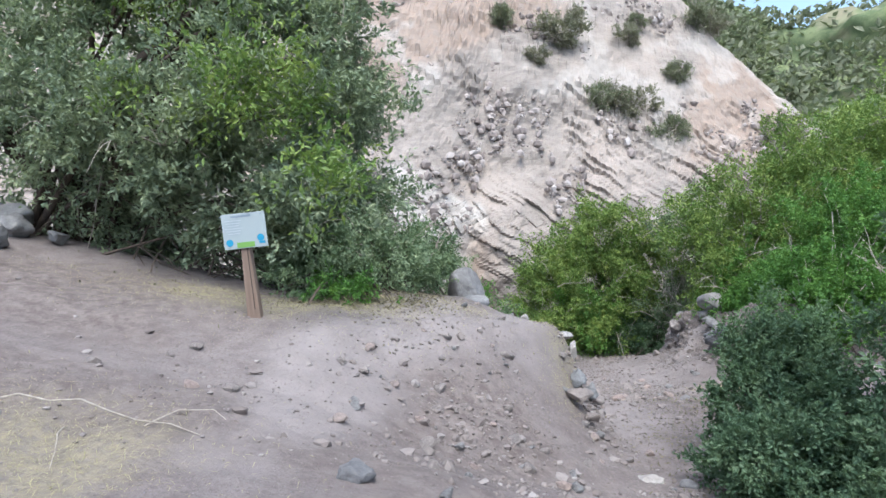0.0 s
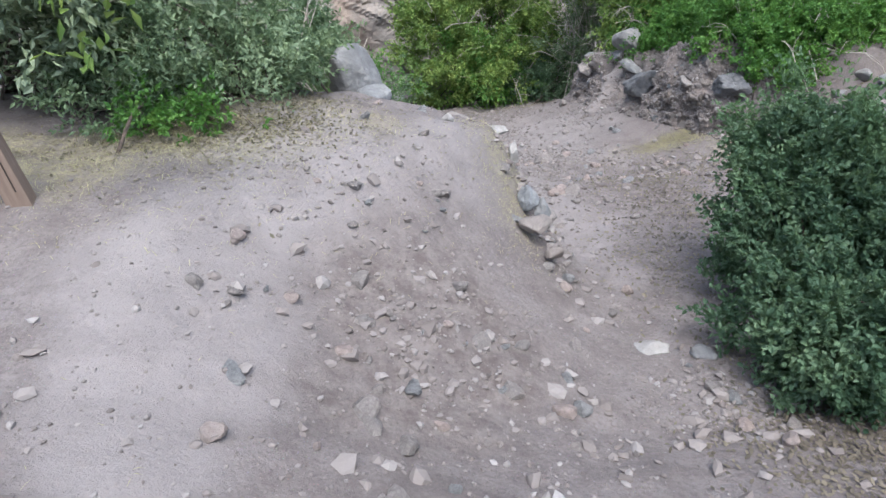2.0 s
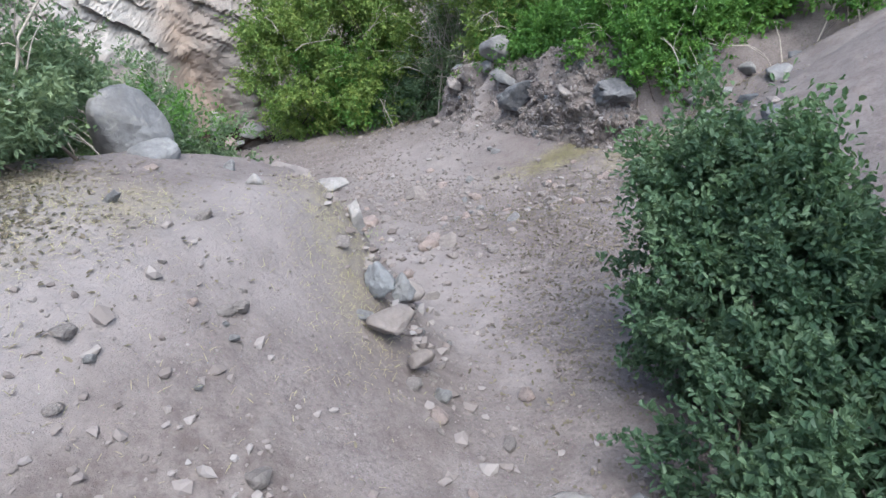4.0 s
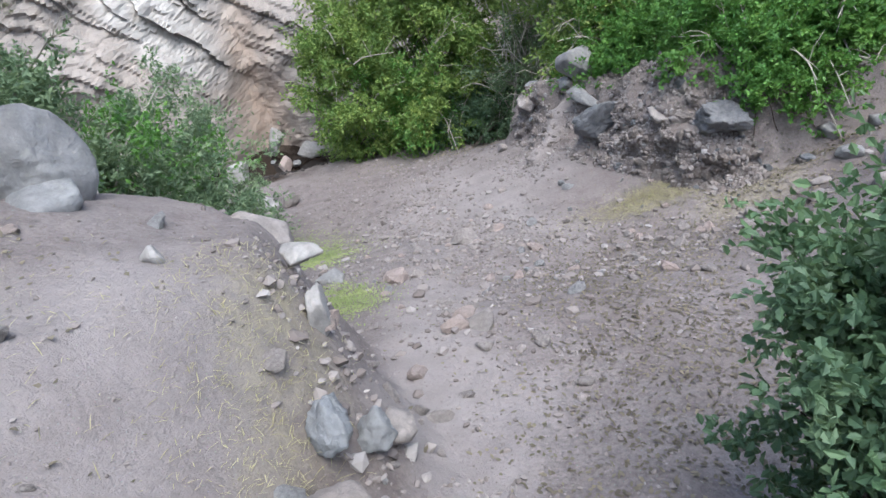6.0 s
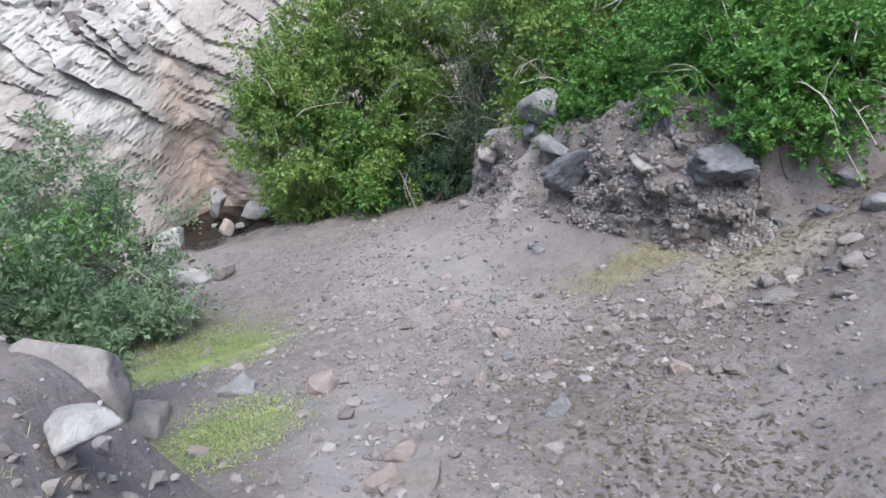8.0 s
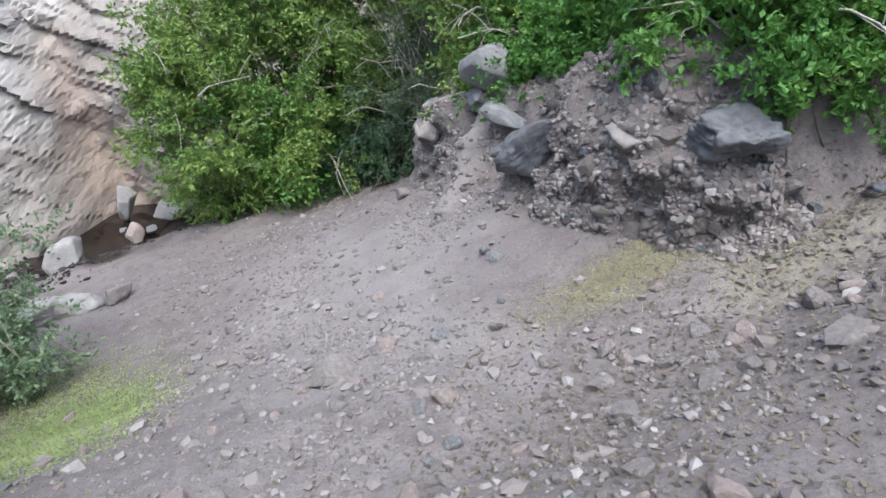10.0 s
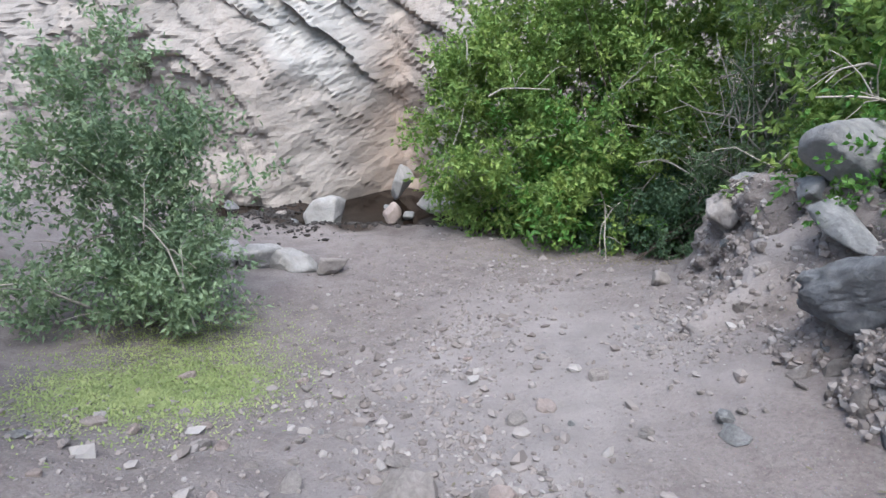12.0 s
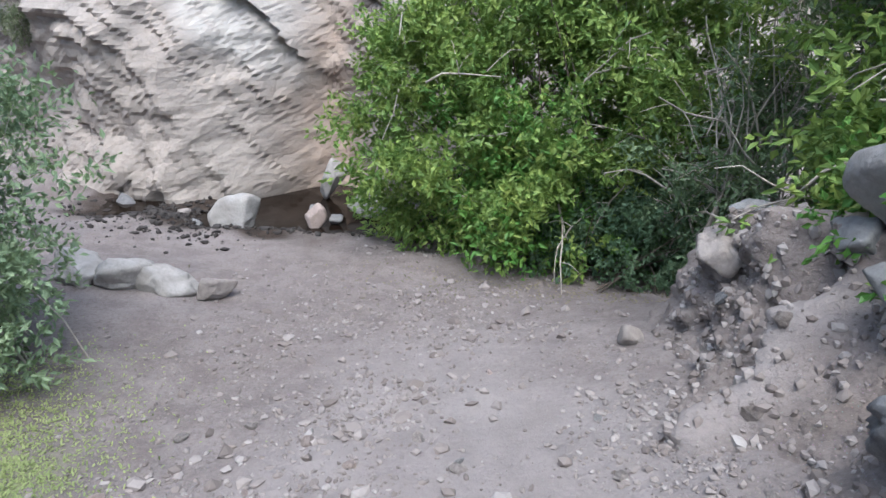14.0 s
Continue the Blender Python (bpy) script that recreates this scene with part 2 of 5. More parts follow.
def height(x, y):
    """Ground level: upper trail and mound, the gully path beside it, the bank and the creek."""
    x, y = np.asarray(x, float), np.asarray(y, float)
    gully = np.interp(y, [-6, -0.5, 1.5, 2.6, 3.7, 4.5, 5.3, 6.5, 7.4, 8.5, 9.7, 10.6, 11.4, 14.5, 16.0, 18.0],
                      [0.3, -0.06, 0.06, -0.3, -0.68, -0.77, -0.92, -1.02, -1.1, -1.38, -1.63, -1.8, -1.9, -2.3, -2.5, -2.4])
    gully = gully + 0.14 * step((y - 9) / 2) * (1 - 0.6 * step((y - 12) / 3)) * np.clip(x - 2.3, -2.2, 1.5)
    upper = np.interp(y, [-6, 0, 3, 6.3, 6.8, 7.4, 8.2, 10, 12.5, 15, 16], [0.5, 0.3, 0.32, 0.36, 0.3, 0.1, -0.15, -0.9, -1.9, -2.5, -2.6])
    upper = upper - 0.27 * np.clip(x + 0.35, 0, 2) * step((y - 4.8) / 1.2) * (1 - step((y - 8) / 1.5))
    upper = upper + 0.2 * np.clip(-2.0 - x, 0, 8) * (1 - step((y - 8) / 3))
    c = np.interp(y, [-4, 1.0, 3.4, 4.5, 5.3, 5.8, 6.4, 7.2, 7.7, 8.3, 9.0, 12, 15], [0, 0, -0.45, 0.1, 0.55, 0.85, 1.0, 0.85, 0.35, -0.5, -1.3, -3, -5])
    w = np.interp(y, [-4, 1.0, 3.4, 4.5, 5.3, 5.8, 6.4, 7.2, 7.7, 8.3, 9.0, 12], [3, 3, 3.0, 2.6, 1.75, 1.1, 0.62, 0.55, 0.7, 1.2, 1.4, 2.5])
    c = c + 0.1 * vnoise(y * 2.3, 0.5 + 0 * y, 0, 15) * step((y - 5) / 1)
    side = np.clip((x - c) / w + 0.5, 0, 1)
    side = 0.35 * side + 0.65 * step(side)
    z = upper + (gully - upper) * side
    z = z + 0.1 * np.exp(-(((x + 2.1) / 1.3) ** 2) - ((y - 4.9) / 0.7) ** 2)
    z = z + 0.12 * np.exp(-(((x + 1.1) / 0.6) ** 2) - ((y - 6.2) / 0.7) ** 2)
    z = z - 0.1 * np.exp(-(((x + 0.45) / 0.5) ** 2) - ((y - 4.3) / 0.75) ** 2) - 0.1 * np.exp(-(((x - 0.35) / 0.35) ** 2) - ((y - 6.95) / 0.4) ** 2)
    z = z - 0.12 * np.exp(-(((x - 2.9) / 0.7) ** 2) - ((y - 8.5) / 0.45) ** 2) - 0.1 * np.exp(-(((x + 1.2) / 1.2) ** 2) - ((y - 14.4) / 0.6) ** 2)
    # the ground climbs to the right of the path
    xr = np.interp(y, [-4, 2, 4, 6, 8, 9, 12, 16], [1.8, 1.9, 2.2, 2.9, 3.6, 4.3, 5.5, 6.0])
    z = z + 0.4 * np.clip(x - xr, 0, 7) * (0.6 + 0.4 * step((x - xr) / 2.0))
    # earth washed down along the foot of the bank
    z = z + np.interp(y, [8.2, 8.8, 9.4, 10.2, 11, 12.2, 13.2, 14.5], [0, 0.16, 0.2, 0.24, 0.24, 0.22, 0.16, 0]) * np.exp(-((np.minimum(x - bank_line(y), 0) / 0.75) ** 2)) * (1 - step((x - bank_line(y) - 0.3) / 1.5))
    # level ground on top of the bank
    rim = np.interp(y, [8.9, 9.2, 9.5, 9.9, 10.3, 10.8, 11.4, 12.4, 13.0, 13.6, 15], [-1.2, -0.8, -0.42, -0.28, -0.36, -0.64, -0.7, -0.84, -1.1, -1.7, -2.0])
    top = rim + 0.28 * np.clip(x - bank_line(y) - 0.4, 0, 20)
    behind = x - bank_line(y)
    on = step((behind - 0.12 - 0.22 * step((y - 10.6) / 0.5)) / 0.35) * (1 - 0.6 * step((behind - 0.9) / 1.8)) * step((y - 9.0) / 0.4) * (1 - step((y - 13.2) / 1.4))
    z = z * (1 - on) + np.maximum(z, top) * on
    # creek bed
    bed = np.exp(-(((y - 16.35 - 0.2 * x) / 0.68) ** 4)) * step((0.9 - x) / 0.8)
    z = z - (0.3 - 0.17 * step((-1.2 - x) / 0.5)) * bed
    z = z + 0.09 * fbm(x * 1.5, y * 1.5, 0, 2, 17) * np.exp(-(((y - 15.8) / 1.3) ** 2))
    z = z - 0.34 * np.exp(-(((x + 0.85) / 0.75) ** 4) - ((y - 17.4) / 1.0) ** 4)
    # rise beyond the creek
    z = z + 0.3 * np.clip(y - 18.5, 0, 6) * step((y - 18.5) / 3)
    return z


def rough(x, y):
    """Fine unevenness of trodden earth."""
    return 0.035 * fbm(x * 1.1, y * 1.1, 0, 3, 3) + 0.012 * fbm(x * 5, y * 5, 0, 3, 11) + 0.005 * fbm(x * 17, y * 17, 0, 2, 5)


def ground(x, y):
    return float(height(x, y) + rough(x, y))

# ---- mesh tools ----
def mesh_of(name, verts, faces, material, smooth=True, layers=None):
    me = bpy.data.meshes.new(name)
    me.from_pydata(np.asarray(verts, float).tolist(), [], faces.tolist() if isinstance(faces, np.ndarray) else faces)
    me.materials.append(material)
    if smooth:
        me.polygons.foreach_set("use_smooth", np.ones(len(me.polygons), bool))
    for key, values in (layers or {}).items():
        me.attributes.new(key, "FLOAT", "POINT").data.foreach_set("value", np.asarray(values, np.float32))
    me.update()
    return me


def empty(name, place=(0, 0, 0)):
    ob = new(name)
    ob.empty_display_size = 0.1
    ob.location = place
    return ob


def child(name, me, parent, label=""):
    """One mesh under a thing; its vertices are in the thing's own space."""
    ob = new(name, me)
    ob.parent = parent
    return tagged(ob, label)


def part(name, bm, material, parent, label=""):
    me = bpy.data.meshes.new(name)
    bm.to_mesh(me)
    bm.free()
    me.materials.append(material)
    return child(name, me, parent, label)


def box(size, centre=(0, 0, 0), bevel=0.0):
    bm = bmesh.new()
    bmesh.ops.create_cube(bm, size=1.0, matrix=Matrix.Translation(centre) @ Matrix.Diagonal((*size, 1)))
    if bevel:
        bmesh.ops.bevel(bm, geom=bm.edges[:], offset=bevel, segments=2, affect="EDGES", profile=0.6)
    return bm


def grid_faces(rows, cols):
    i = np.arange((rows - 1) * cols).reshape(rows - 1, cols)[:, :-1].ravel()
    return np.stack([i, i + 1, i + cols + 1, i + cols], 1)


def unit(v):
    return v / np.maximum(np.linalg.norm(v, axis=-1, keepdims=True), 1e-9)


BALLS = {}


def ball(level):
    """Vertices and faces of an icosphere."""
    if level not in BALLS:
        bm = bmesh.new()
        bmesh.ops.create_icosphere(bm, subdivisions=level, radius=1.0)
        bm.verts.index_update()
        BALLS[level] = (np.array([v.co[:] for v in bm.verts]), np.array([[v.index for v in f.verts] for f in bm.faces]))
        bm.free()
    return BALLS[level]


def rock_shape(rng, level, planes=16, soft=0.03, bumps=0.06):
    """A faceted stone of about unit radius: a ball cut by random planes, its edges worn."""
    d, faces = ball(level)
    normals = unit(rng.normal(size=(planes, 3)))
    reach = rng.uniform(0.55, 0.95, planes)
    cut = np.minimum(reach / np.maximum(d @ normals.T, 1e-3), 1.4)
    r = -soft * np.log(np.exp(-cut / soft).sum(1))
    shift = rng.uniform(0, 50, 3)
    q = d + shift
    r = r + bumps * fbm(q[:, 0] * 2.6, q[:, 1] * 2.6, q[:, 2] * 2.6, 5, 21, 0.6)
    ledge = q @ unit(rng.normal(size=3)) * rng.uniform(2.5, 4.5)
    r = r - 0.5 * bumps * (ledge - np.floor(ledge)) ** 2
    return d * r[:, None], faces


def rock(name, place, size, turn, seed, material, level=4, planes=16, soft=0.03, bumps=0.06, label="", group="", category="rock", sink=0.0):
    rng = np.random.default_rng(seed)
    v, f = rock_shape(rng, level, planes, 0.4 * soft, bumps)
    ob = new(name, mesh_of(name, v * np.array(size) / 2, f, material))
    ob.matrix_world = pose(place[0], place[1], place[2] - sink, *turn)
    return tagged(ob, label, category, group)


def tubes(lines, sides=5):
    """Tapered tubes along lines of (points, radii): vertices and faces of them all."""
    verts, faces, base = [], [], 0
    ring = np.arange(sides) * 2 * np.pi / sides
    for pts, radii in lines:
        pts = np.asarray(pts, float)
        way = unit(np.gradient(pts, axis=0))
        a = unit(np.cross(way, np.where(np.abs(way[:, 2:3]) > 0.9, np.array([[1.0, 0, 0]]), np.array([[0, 0, 1.0]]))))
        b = np.cross(way, a)
        for p, u, v, r in zip(pts, a, b, radii):
            verts.append(p + r * (np.cos(ring)[:, None] * u + np.sin(ring)[:, None] * v))
        for k in range(len(pts) - 1):
            for s in range(sides):
                t = (s + 1) % sides
                faces.append([base + k * sides + s, base + k * sides + t, base + (k + 1) * sides + t, base + (k + 1) * sides + s])
        base += len(pts) * sides
    return np.concatenate(verts), faces


def limb(rng, start, end, thick, thin, wobble=0.12, steps=6):
    t = np.linspace(0, 1, steps)[:, None]
    p = np.array(start) * (1 - t) + np.array(end) * t
    span = np.linalg.norm(np.array(end) - np.array(start))
    off = np.cumsum(rng.normal(0, wobble * span / steps, (steps, 3)), 0)
    off -= t * off[-1]
    off[:, 2] += 0.12 * span * np.sin(np.pi * t[:, 0])
    return p + off, thick + (thin - thick) * t[:, 0]


def leaf_cloud(rng, tips, ways, per, length, width, reach, droop=0.0, shape=4):
    """Leaves set along twigs that start at tips and run along ways: vertices and faces."""
    n = len(tips) * per
    base = np.repeat(tips, per, 0)
    way = np.repeat(ways, per, 0)
    along = rng.uniform(0, 1, (n, 1))
    base = base + way * along * reach + rng.normal(0, 0.12 * reach, (n, 3))
    out = unit(0.75 * way + unit(rng.normal(size=(n, 3))) * 0.95 + np.array([0, 0, -droop]))
    flat = unit(np.cross(out, unit(rng.normal(size=(n, 3)) + np.array([0, 0, 1.2]))))
    up = np.cross(flat, out)
    ln = length * rng.uniform(0.6, 1.25, (n, 1))
    wd = width * rng.uniform(0.7, 1.2, (n, 1))
    if shape == 4:
        v = np.stack([base, base + out * ln * 0.45 + flat * wd / 2 + up * wd * 0.12, base + out * ln - up * ln * 0.1, base + out * ln * 0.45 - flat * wd / 2 + up * wd * 0.12], 1)
        f = np.array([[0, 1, 2], [0, 2, 3]])
    elif shape == 8:
        # a lobed leaf, folded along its midrib
        side = [(0.22, 0.3), (0.36, 0.5), (0.5, 0.34), (0.66, 0.5), (0.82, 0.28)]
        edge = [base + out * ln * a + sgn * flat * wd * b + up * wd * 0.3 * b for sgn, run in ((1, side), (-1, side[::-1])) for a, b in run]
        v = np.stack([base] + edge[:5] + [base + out * ln - up * ln * 0.14] + edge[5:], 1)
        f = np.array([[0, 1, 2], [0, 2, 3], [0, 3, 6], [3, 4, 6], [4, 5, 6], [0, 11, 10], [0, 10, 9], [0, 9, 6], [9, 8, 6], [8, 7, 6]])
    else:
        v = np.stack([base, base + out * ln * 0.3 + flat * wd * 0.42 + up * wd * 0.1, base + out * ln * 0.75 + flat * wd * 0.45 + up * wd * 0.06, base + out * ln - up * ln * 0.12,
                      base + out * ln * 0.75 - flat * wd * 0.45 + up * wd * 0.06, base + out * ln * 0.3 - flat * wd * 0.42 + up * wd * 0.1], 1)
        f = np.array([[0, 1, 2, 3], [0, 3, 4, 5]])
    k = v.shape[1]
    return v.reshape(-1, 3), (np.arange(n)[:, None, None] * k + f[None]).reshape(-1, f.shape[1])


def shell(rng, blobs, count, hug=3.2, clump=0.0):
    """Points near the skin of lumpy blobs (centre, radii), and the way out from each."""
    size = np.array([np.prod(r) ** 0.67 for _, r in blobs])
    pick = rng.choice(len(blobs), count, p=size / size.sum())
    c = np.array([b[0] for b in blobs], float)[pick]
    r = np.array([b[1] for b in blobs], float)[pick]
    d = unit(rng.normal(size=(count, 3)))
    far = rng.beta(hug, 1.2, (count, 1))
    lump = 1 + 0.42 * fbm(d[:, 0] * 2.3 + pick * 3.1, d[:, 1] * 2.3, d[:, 2] * 2.3, 3, 31)[:, None]
    at = c + d * r * far * lump
    if clump:
        k = rng.integers(0, max(count // 13, 1), count)
        at, d = at[k] + rng.normal(0, clump, (count, 3)), d[k]
    return at, unit(d + 0.6 * rng.normal(size=(count, 3)) + np.array([0, 0, 0.35]))


def bush(name, place, blobs, seed, leaf, twigs=900, per=16, length=0.05, width=0.025, reach=0.16, stems=40, stem=0.012, bark=None, spread=0.25, droop=0.0, shape=4, label="", category="bush", group="", hug=3.2, dead=0, clump=0.09, shoots=(), level=False, trunks=()):
    """A shrub or tree: stems from its foot, bare dead twigs, and a crown of leaves. Blobs are in its own space."""
    rng = np.random.default_rng(seed)
    ob = empty(name, place)
    tips, ways = shell(rng, blobs, twigs, hug, clump)
    floor = height(tips[:, 0] + place[0], tips[:, 1] + place[1]) - place[2] + 0.03
    keep = tips[:, 2] > (-9 if level else floor)
    tips, ways = tips[keep], ways[keep]
    lines = []
    for k in rng.choice(len(tips), min(stems, len(tips)), replace=False):
        foot = np.array([rng.normal(0, spread), rng.normal(0, spread), 0.0])
        foot[2] = -0.05 if level else ground(place[0] + foot[0], place[1] + foot[1]) - place[2] - 0.05
        lines.append(limb(rng, foot, tips[k], stem * rng.uniform(0.7, 1.6), stem * 0.3))
    v, f = tubes(lines, 5)
    child("stem", mesh_of("stem", v, f, bark or BARK), ob)
    for start, end, thick, thin in trunks:
        child("trunk", mesh_of("trunk", *tubes([limb(rng, start, end, thick, thin, 0.25, 9)], 9), bark or BARK), ob, "dark crooked limb")
    if dead:
        lines = []
        for k in rng.choice(len(tips), min(dead, len(tips)), replace=False):
            p, d = tips[k], ways[k]
            main = limb(rng, p - d * 0.25, p + d * rng.uniform(0.3, 0.75) + rng.normal(0, 0.15, 3), 0.011, 0.005, 0.2, 5)
            lines.append(main)
            for _ in range(3):
                q = main[0][rng.integers(1, 4)]
                lines.append(limb(rng, q, q + unit(d + rng.normal(0, 0.7, 3)) * rng.uniform(0.15, 0.45), 0.005, 0.0025, 0.2, 4))
        v, f = tubes(lines, 4)
        child("dead_twig", mesh_of("dead_twig", v, f, TWIG), ob, "bare grey twigs")["kind"] = "stuff"
    v, f = leaf_cloud(rng, tips, ways, per, length, width, reach, droop, shape)
    child("crown", mesh_of("crown", v, f, leaf, smooth=False), ob)
    for some, count, colour in shoots:
        tips, ways = shell(rng, some, count, hug, clump)
        v, f = leaf_cloud(rng, tips, unit(ways + np.array([0, 0, 0.5])), per, length, width, 1.7 * reach, droop, shape)
        child("shoot", mesh_of("shoot", v, f, colour, smooth=False), ob, "cream blossoms" if colour is BLOSSOM else "fresh light green shoots")["kind"] = "stuff"
    return tagged(ob, label, category, group)

# ---- ground ----
def spaced(fine_from, fine_to, gap, far_from, far_to):
    """Coordinates that are even in the middle and widen outwards."""
    out = list(np.arange(fine_from, fine_to, gap))
    up, g = out[-1], gap
    while up < far_to:
        g *= 1.16
        up += g
        out.append(up)
    down, g, low = out[0], gap, []
    while down > far_from:
        g *= 1.16
        down -= g
        low.append(down)
    return np.array(low[::-1] + out)


gx, gy = spaced(-4.5, 6.0, 0.05, -900, 900), spaced(1.2, 17.5, 0.05, -600, 1500)
GX, GY = np.meshgrid(gx, gy)
near = step((40 - np.hypot(GX, GY - 8)) / 10)
GZ = height(np.clip(GX, -40, 25), np.clip(GY, -20, 40)) + rough(GX, GY) * near
CX, CY = GX.ravel(), GY.ravel()


def patch(x, y, cx, cy, rx, ry, seed):
    d = np.hypot((x - cx) / rx, (y - cy) / ry) + 0.35 * fbm(x * 1.7, y * 1.7, 0, 3, seed)
    return step((1.25 - d) / 0.7)


dry = np.maximum.reduce([
    patch(CX, CY, -2.2, 5.2, 1.1, 0.6, 41), patch(CX, CY, -0.9, 5.9, 0.7, 0.5, 42), 0.8 * patch(CX, CY, -2.2, 1.9, 0.9, 0.8, 43),
    0.9 * patch(CX, CY, 0.75, 5.95, 0.2, 0.5, 44), 0.65 * patch(CX, CY, 3.8, 9.5, 0.5, 0.2, 45), 0.5 * patch(CX, CY, 4.5, 9.0, 0.45, 0.3, 46), patch(CX, CY, -1.2, 5.5, 0.6, 0.4, 47), patch(CX, CY, -0.75, 6.2, 0.22, 0.4, 48)])
dust = np.maximum.reduce([0.95 * patch(CX, CY, -1.1, 3.6, 0.45, 1.3, 51), patch(CX, CY, -0.7, 5.2, 0.6, 1.0, 52), 0.25 * patch(CX, CY, -2.2, 3.2, 1.0, 0.5, 58), 0.8 * patch(CX, CY, 0.35, 5.9, 0.5, 0.7, 59), 0.8 * patch(CX, CY, 1.5, 6.9, 0.4, 2.0, 53), 0.7 * patch(CX, CY, 2.2, 11.2, 1.1, 2.0, 54)])
wet = np.clip(1.3 * patch(CX, CY, -1.5, 16.0, 2.2, 1.0, 55), 0, 1)
moss = np.maximum(patch(CX, CY, 0.1, 10.6, 0.6, 0.65, 56), 0.8 * patch(CX, CY, 0.75, 8.35, 0.35, 0.35, 57))
# crumbled darker earth on the mound; the other patches only darken the ground
loose = np.maximum.reduce([patch(CX, CY, 0.05, 4.3, 0.75, 1.0, 60), 0.7 * patch(CX, CY, 0.9, 5.5, 0.25, 0.8, 61), 0.95 * patch(CX, CY, -3.6, 4.5, 1.5, 1.0, 62), 0.8 * patch(CX, CY, -2.0, 2.7, 1.2, 0.5, 66), 0.6 * patch(CX, CY, -0.2, 2.6, 0.5, 0.5, 63), patch(CX, CY, 1.75, 3.3, 0.5, 0.6, 67), 0.6 * patch(CX, CY, 3.5, 8.4, 1.0, 0.6, 64), 0.5 * patch(CX, CY, 2.6, 7.0, 0.4, 1.0, 65)])
ground_mesh = mesh_of("ground", np.stack([CX, CY, GZ.ravel()], 1), grid_faces(len(gy), len(gx)), EARTH, True, {"dry": dry, "dust": dust, "wet": wet, "moss": moss, "loose": loose})
tagged(new("ground", ground_mesh), "dusty grey-brown trodden earth of a hillside trail", "ground", kind="structure")


# ---- the hillside across the creek ----
def cliff_point(x, z):
    """y of the slope across the creek."""
    foot = np.interp(x, [-40, -12, -6, -3.3, -2.4, -1.6, -1.1, -0.3, 0.3, 3, 8, 14, 20], [26, 19, 16.6, 15.85, 16.25, 16.95, 17.45, 17.6, 17.4, 18.5, 21, 25, 33])
    chute = np.exp(-(((x + 0.92 + 0.1 * (z + 1)) / 0.52) ** 2))
    lean = np.interp(z, [-3.2, -2.4, -0.6, 1.0, 4, 9, 20], [0, 0.12, 0.55, 1.4, 4.0, 8.5, 17.0])
    return foot + lean + chute * 0.55 * step((1.5 - z) / 3), chute


hx = spaced(-6.0, 10.0, 0.055, -38, 19)
hx = hx[(hx > -38) & (hx < 19)]
hv = np.concatenate([np.linspace(-3.2, 1.6, 97), 1.6 + np.cumsum(np.geomspace(0.06, 0.42, 62))])
HX, HV = np.meshgrid(hx, hv)
crest = np.interp(HX, [-38, 3, 6.5, 8.5, 10.5, 14, 19], [1, 1, 0.93, 0.66, 0.5, 0.2, 0.0])
HZ = np.where(HV > 0, HV * crest, HV)
HY, chute = cliff_point(HX, HZ)
bed = 0.62 * HX + 0.78 * HZ + 0.25 * HY + 0.30 * fbm(HX * 0.6, HZ * 0.6, HY * 0.3, 3, 61)
strike = 0.78 * HX - 0.62 * HZ + 0.4 * fbm(HX * 0.5, HZ * 0.5, 7, 3, 69)


def ledges(thick, span, seed):
    """Broken layers: each block of a layer stands out by its own amount, its edge abrupt."""
    k = np.floor(bed / thick)
    t = bed / thick - k
    run = strike / span + 7 * lattice(k.astype(np.int64), 0 * k.astype(np.int64), 0, seed)
    m = np.floor(run)
    ends = step((run - m) / 0.06) * step((1 - run + m) / 0.1)
    stand = lattice(k.astype(np.int64), m.astype(np.int64), 3, seed + 1)
    stand = stand + (lattice(k.astype(np.int64), m.astype(np.int64), 5, seed + 2) - 0.5) * 1.2 * (run - m - 0.5)
    return (0.35 + 0.65 * ends) * stand * (0.2 + 0.8 * (1 - t)) * step(t / 0.06)


solid = 1 - 0.85 * np.clip(chute * step((1.0 - HZ) / 2), 0, 1)
crag = step((fbm(HX * 0.32 + 9, HZ * 0.32, 0, 3, 66) + 0.05) / 0.35)
low = step((2.6 - HZ) / 1.5)
rocky = low * (0.65 + 0.35 * crag) + (1 - low) * (0.3 + 0.7 * crag)
fine_rock = step((fbm(HX * 0.9, HZ * 0.9, 5, 2, 65) + 0.25) / 0.6)
out = (0.2 + 0.22 * low) * ledges(0.62, 1.9, 31) + (0.26 + 0.12 * low) * ledges(0.26, 0.9, 33) * (0.55 + 0.45 * fine_rock) + 0.13 * ledges(0.12, 0.35, 35) * (0.4 + 0.6 * fine_rock) + 0.03 * ledges(0.06, 0.2, 37) * low
out = out * solid * rocky * (0.5 + 0.5 * step((HZ + 1.9) / 1.4)) * (0.55 + 0.45 * step((fbm(HX * 0.7, HZ * 0.7, 2, 3, 68) + 0.4) / 0.6))
bumpy = 0.35 * fbm(HX * 0.5, HZ * 0.5, 0, 4, 62) + 0.06 * fbm(HX * 4, HZ * 4, 0, 3, 63)
HY = HY - out + bumpy
lift = 0.3 * out * step(HZ / 2)
soil = np.clip(chute * step((1.6 - HZ) / 2.5) + step((fbm(HX * 0.22, HZ * 0.22, 3, 3, 64) + 0.35) / 0.5) * step((HZ - 1.2) / 2) * 0.9, 0, 1)
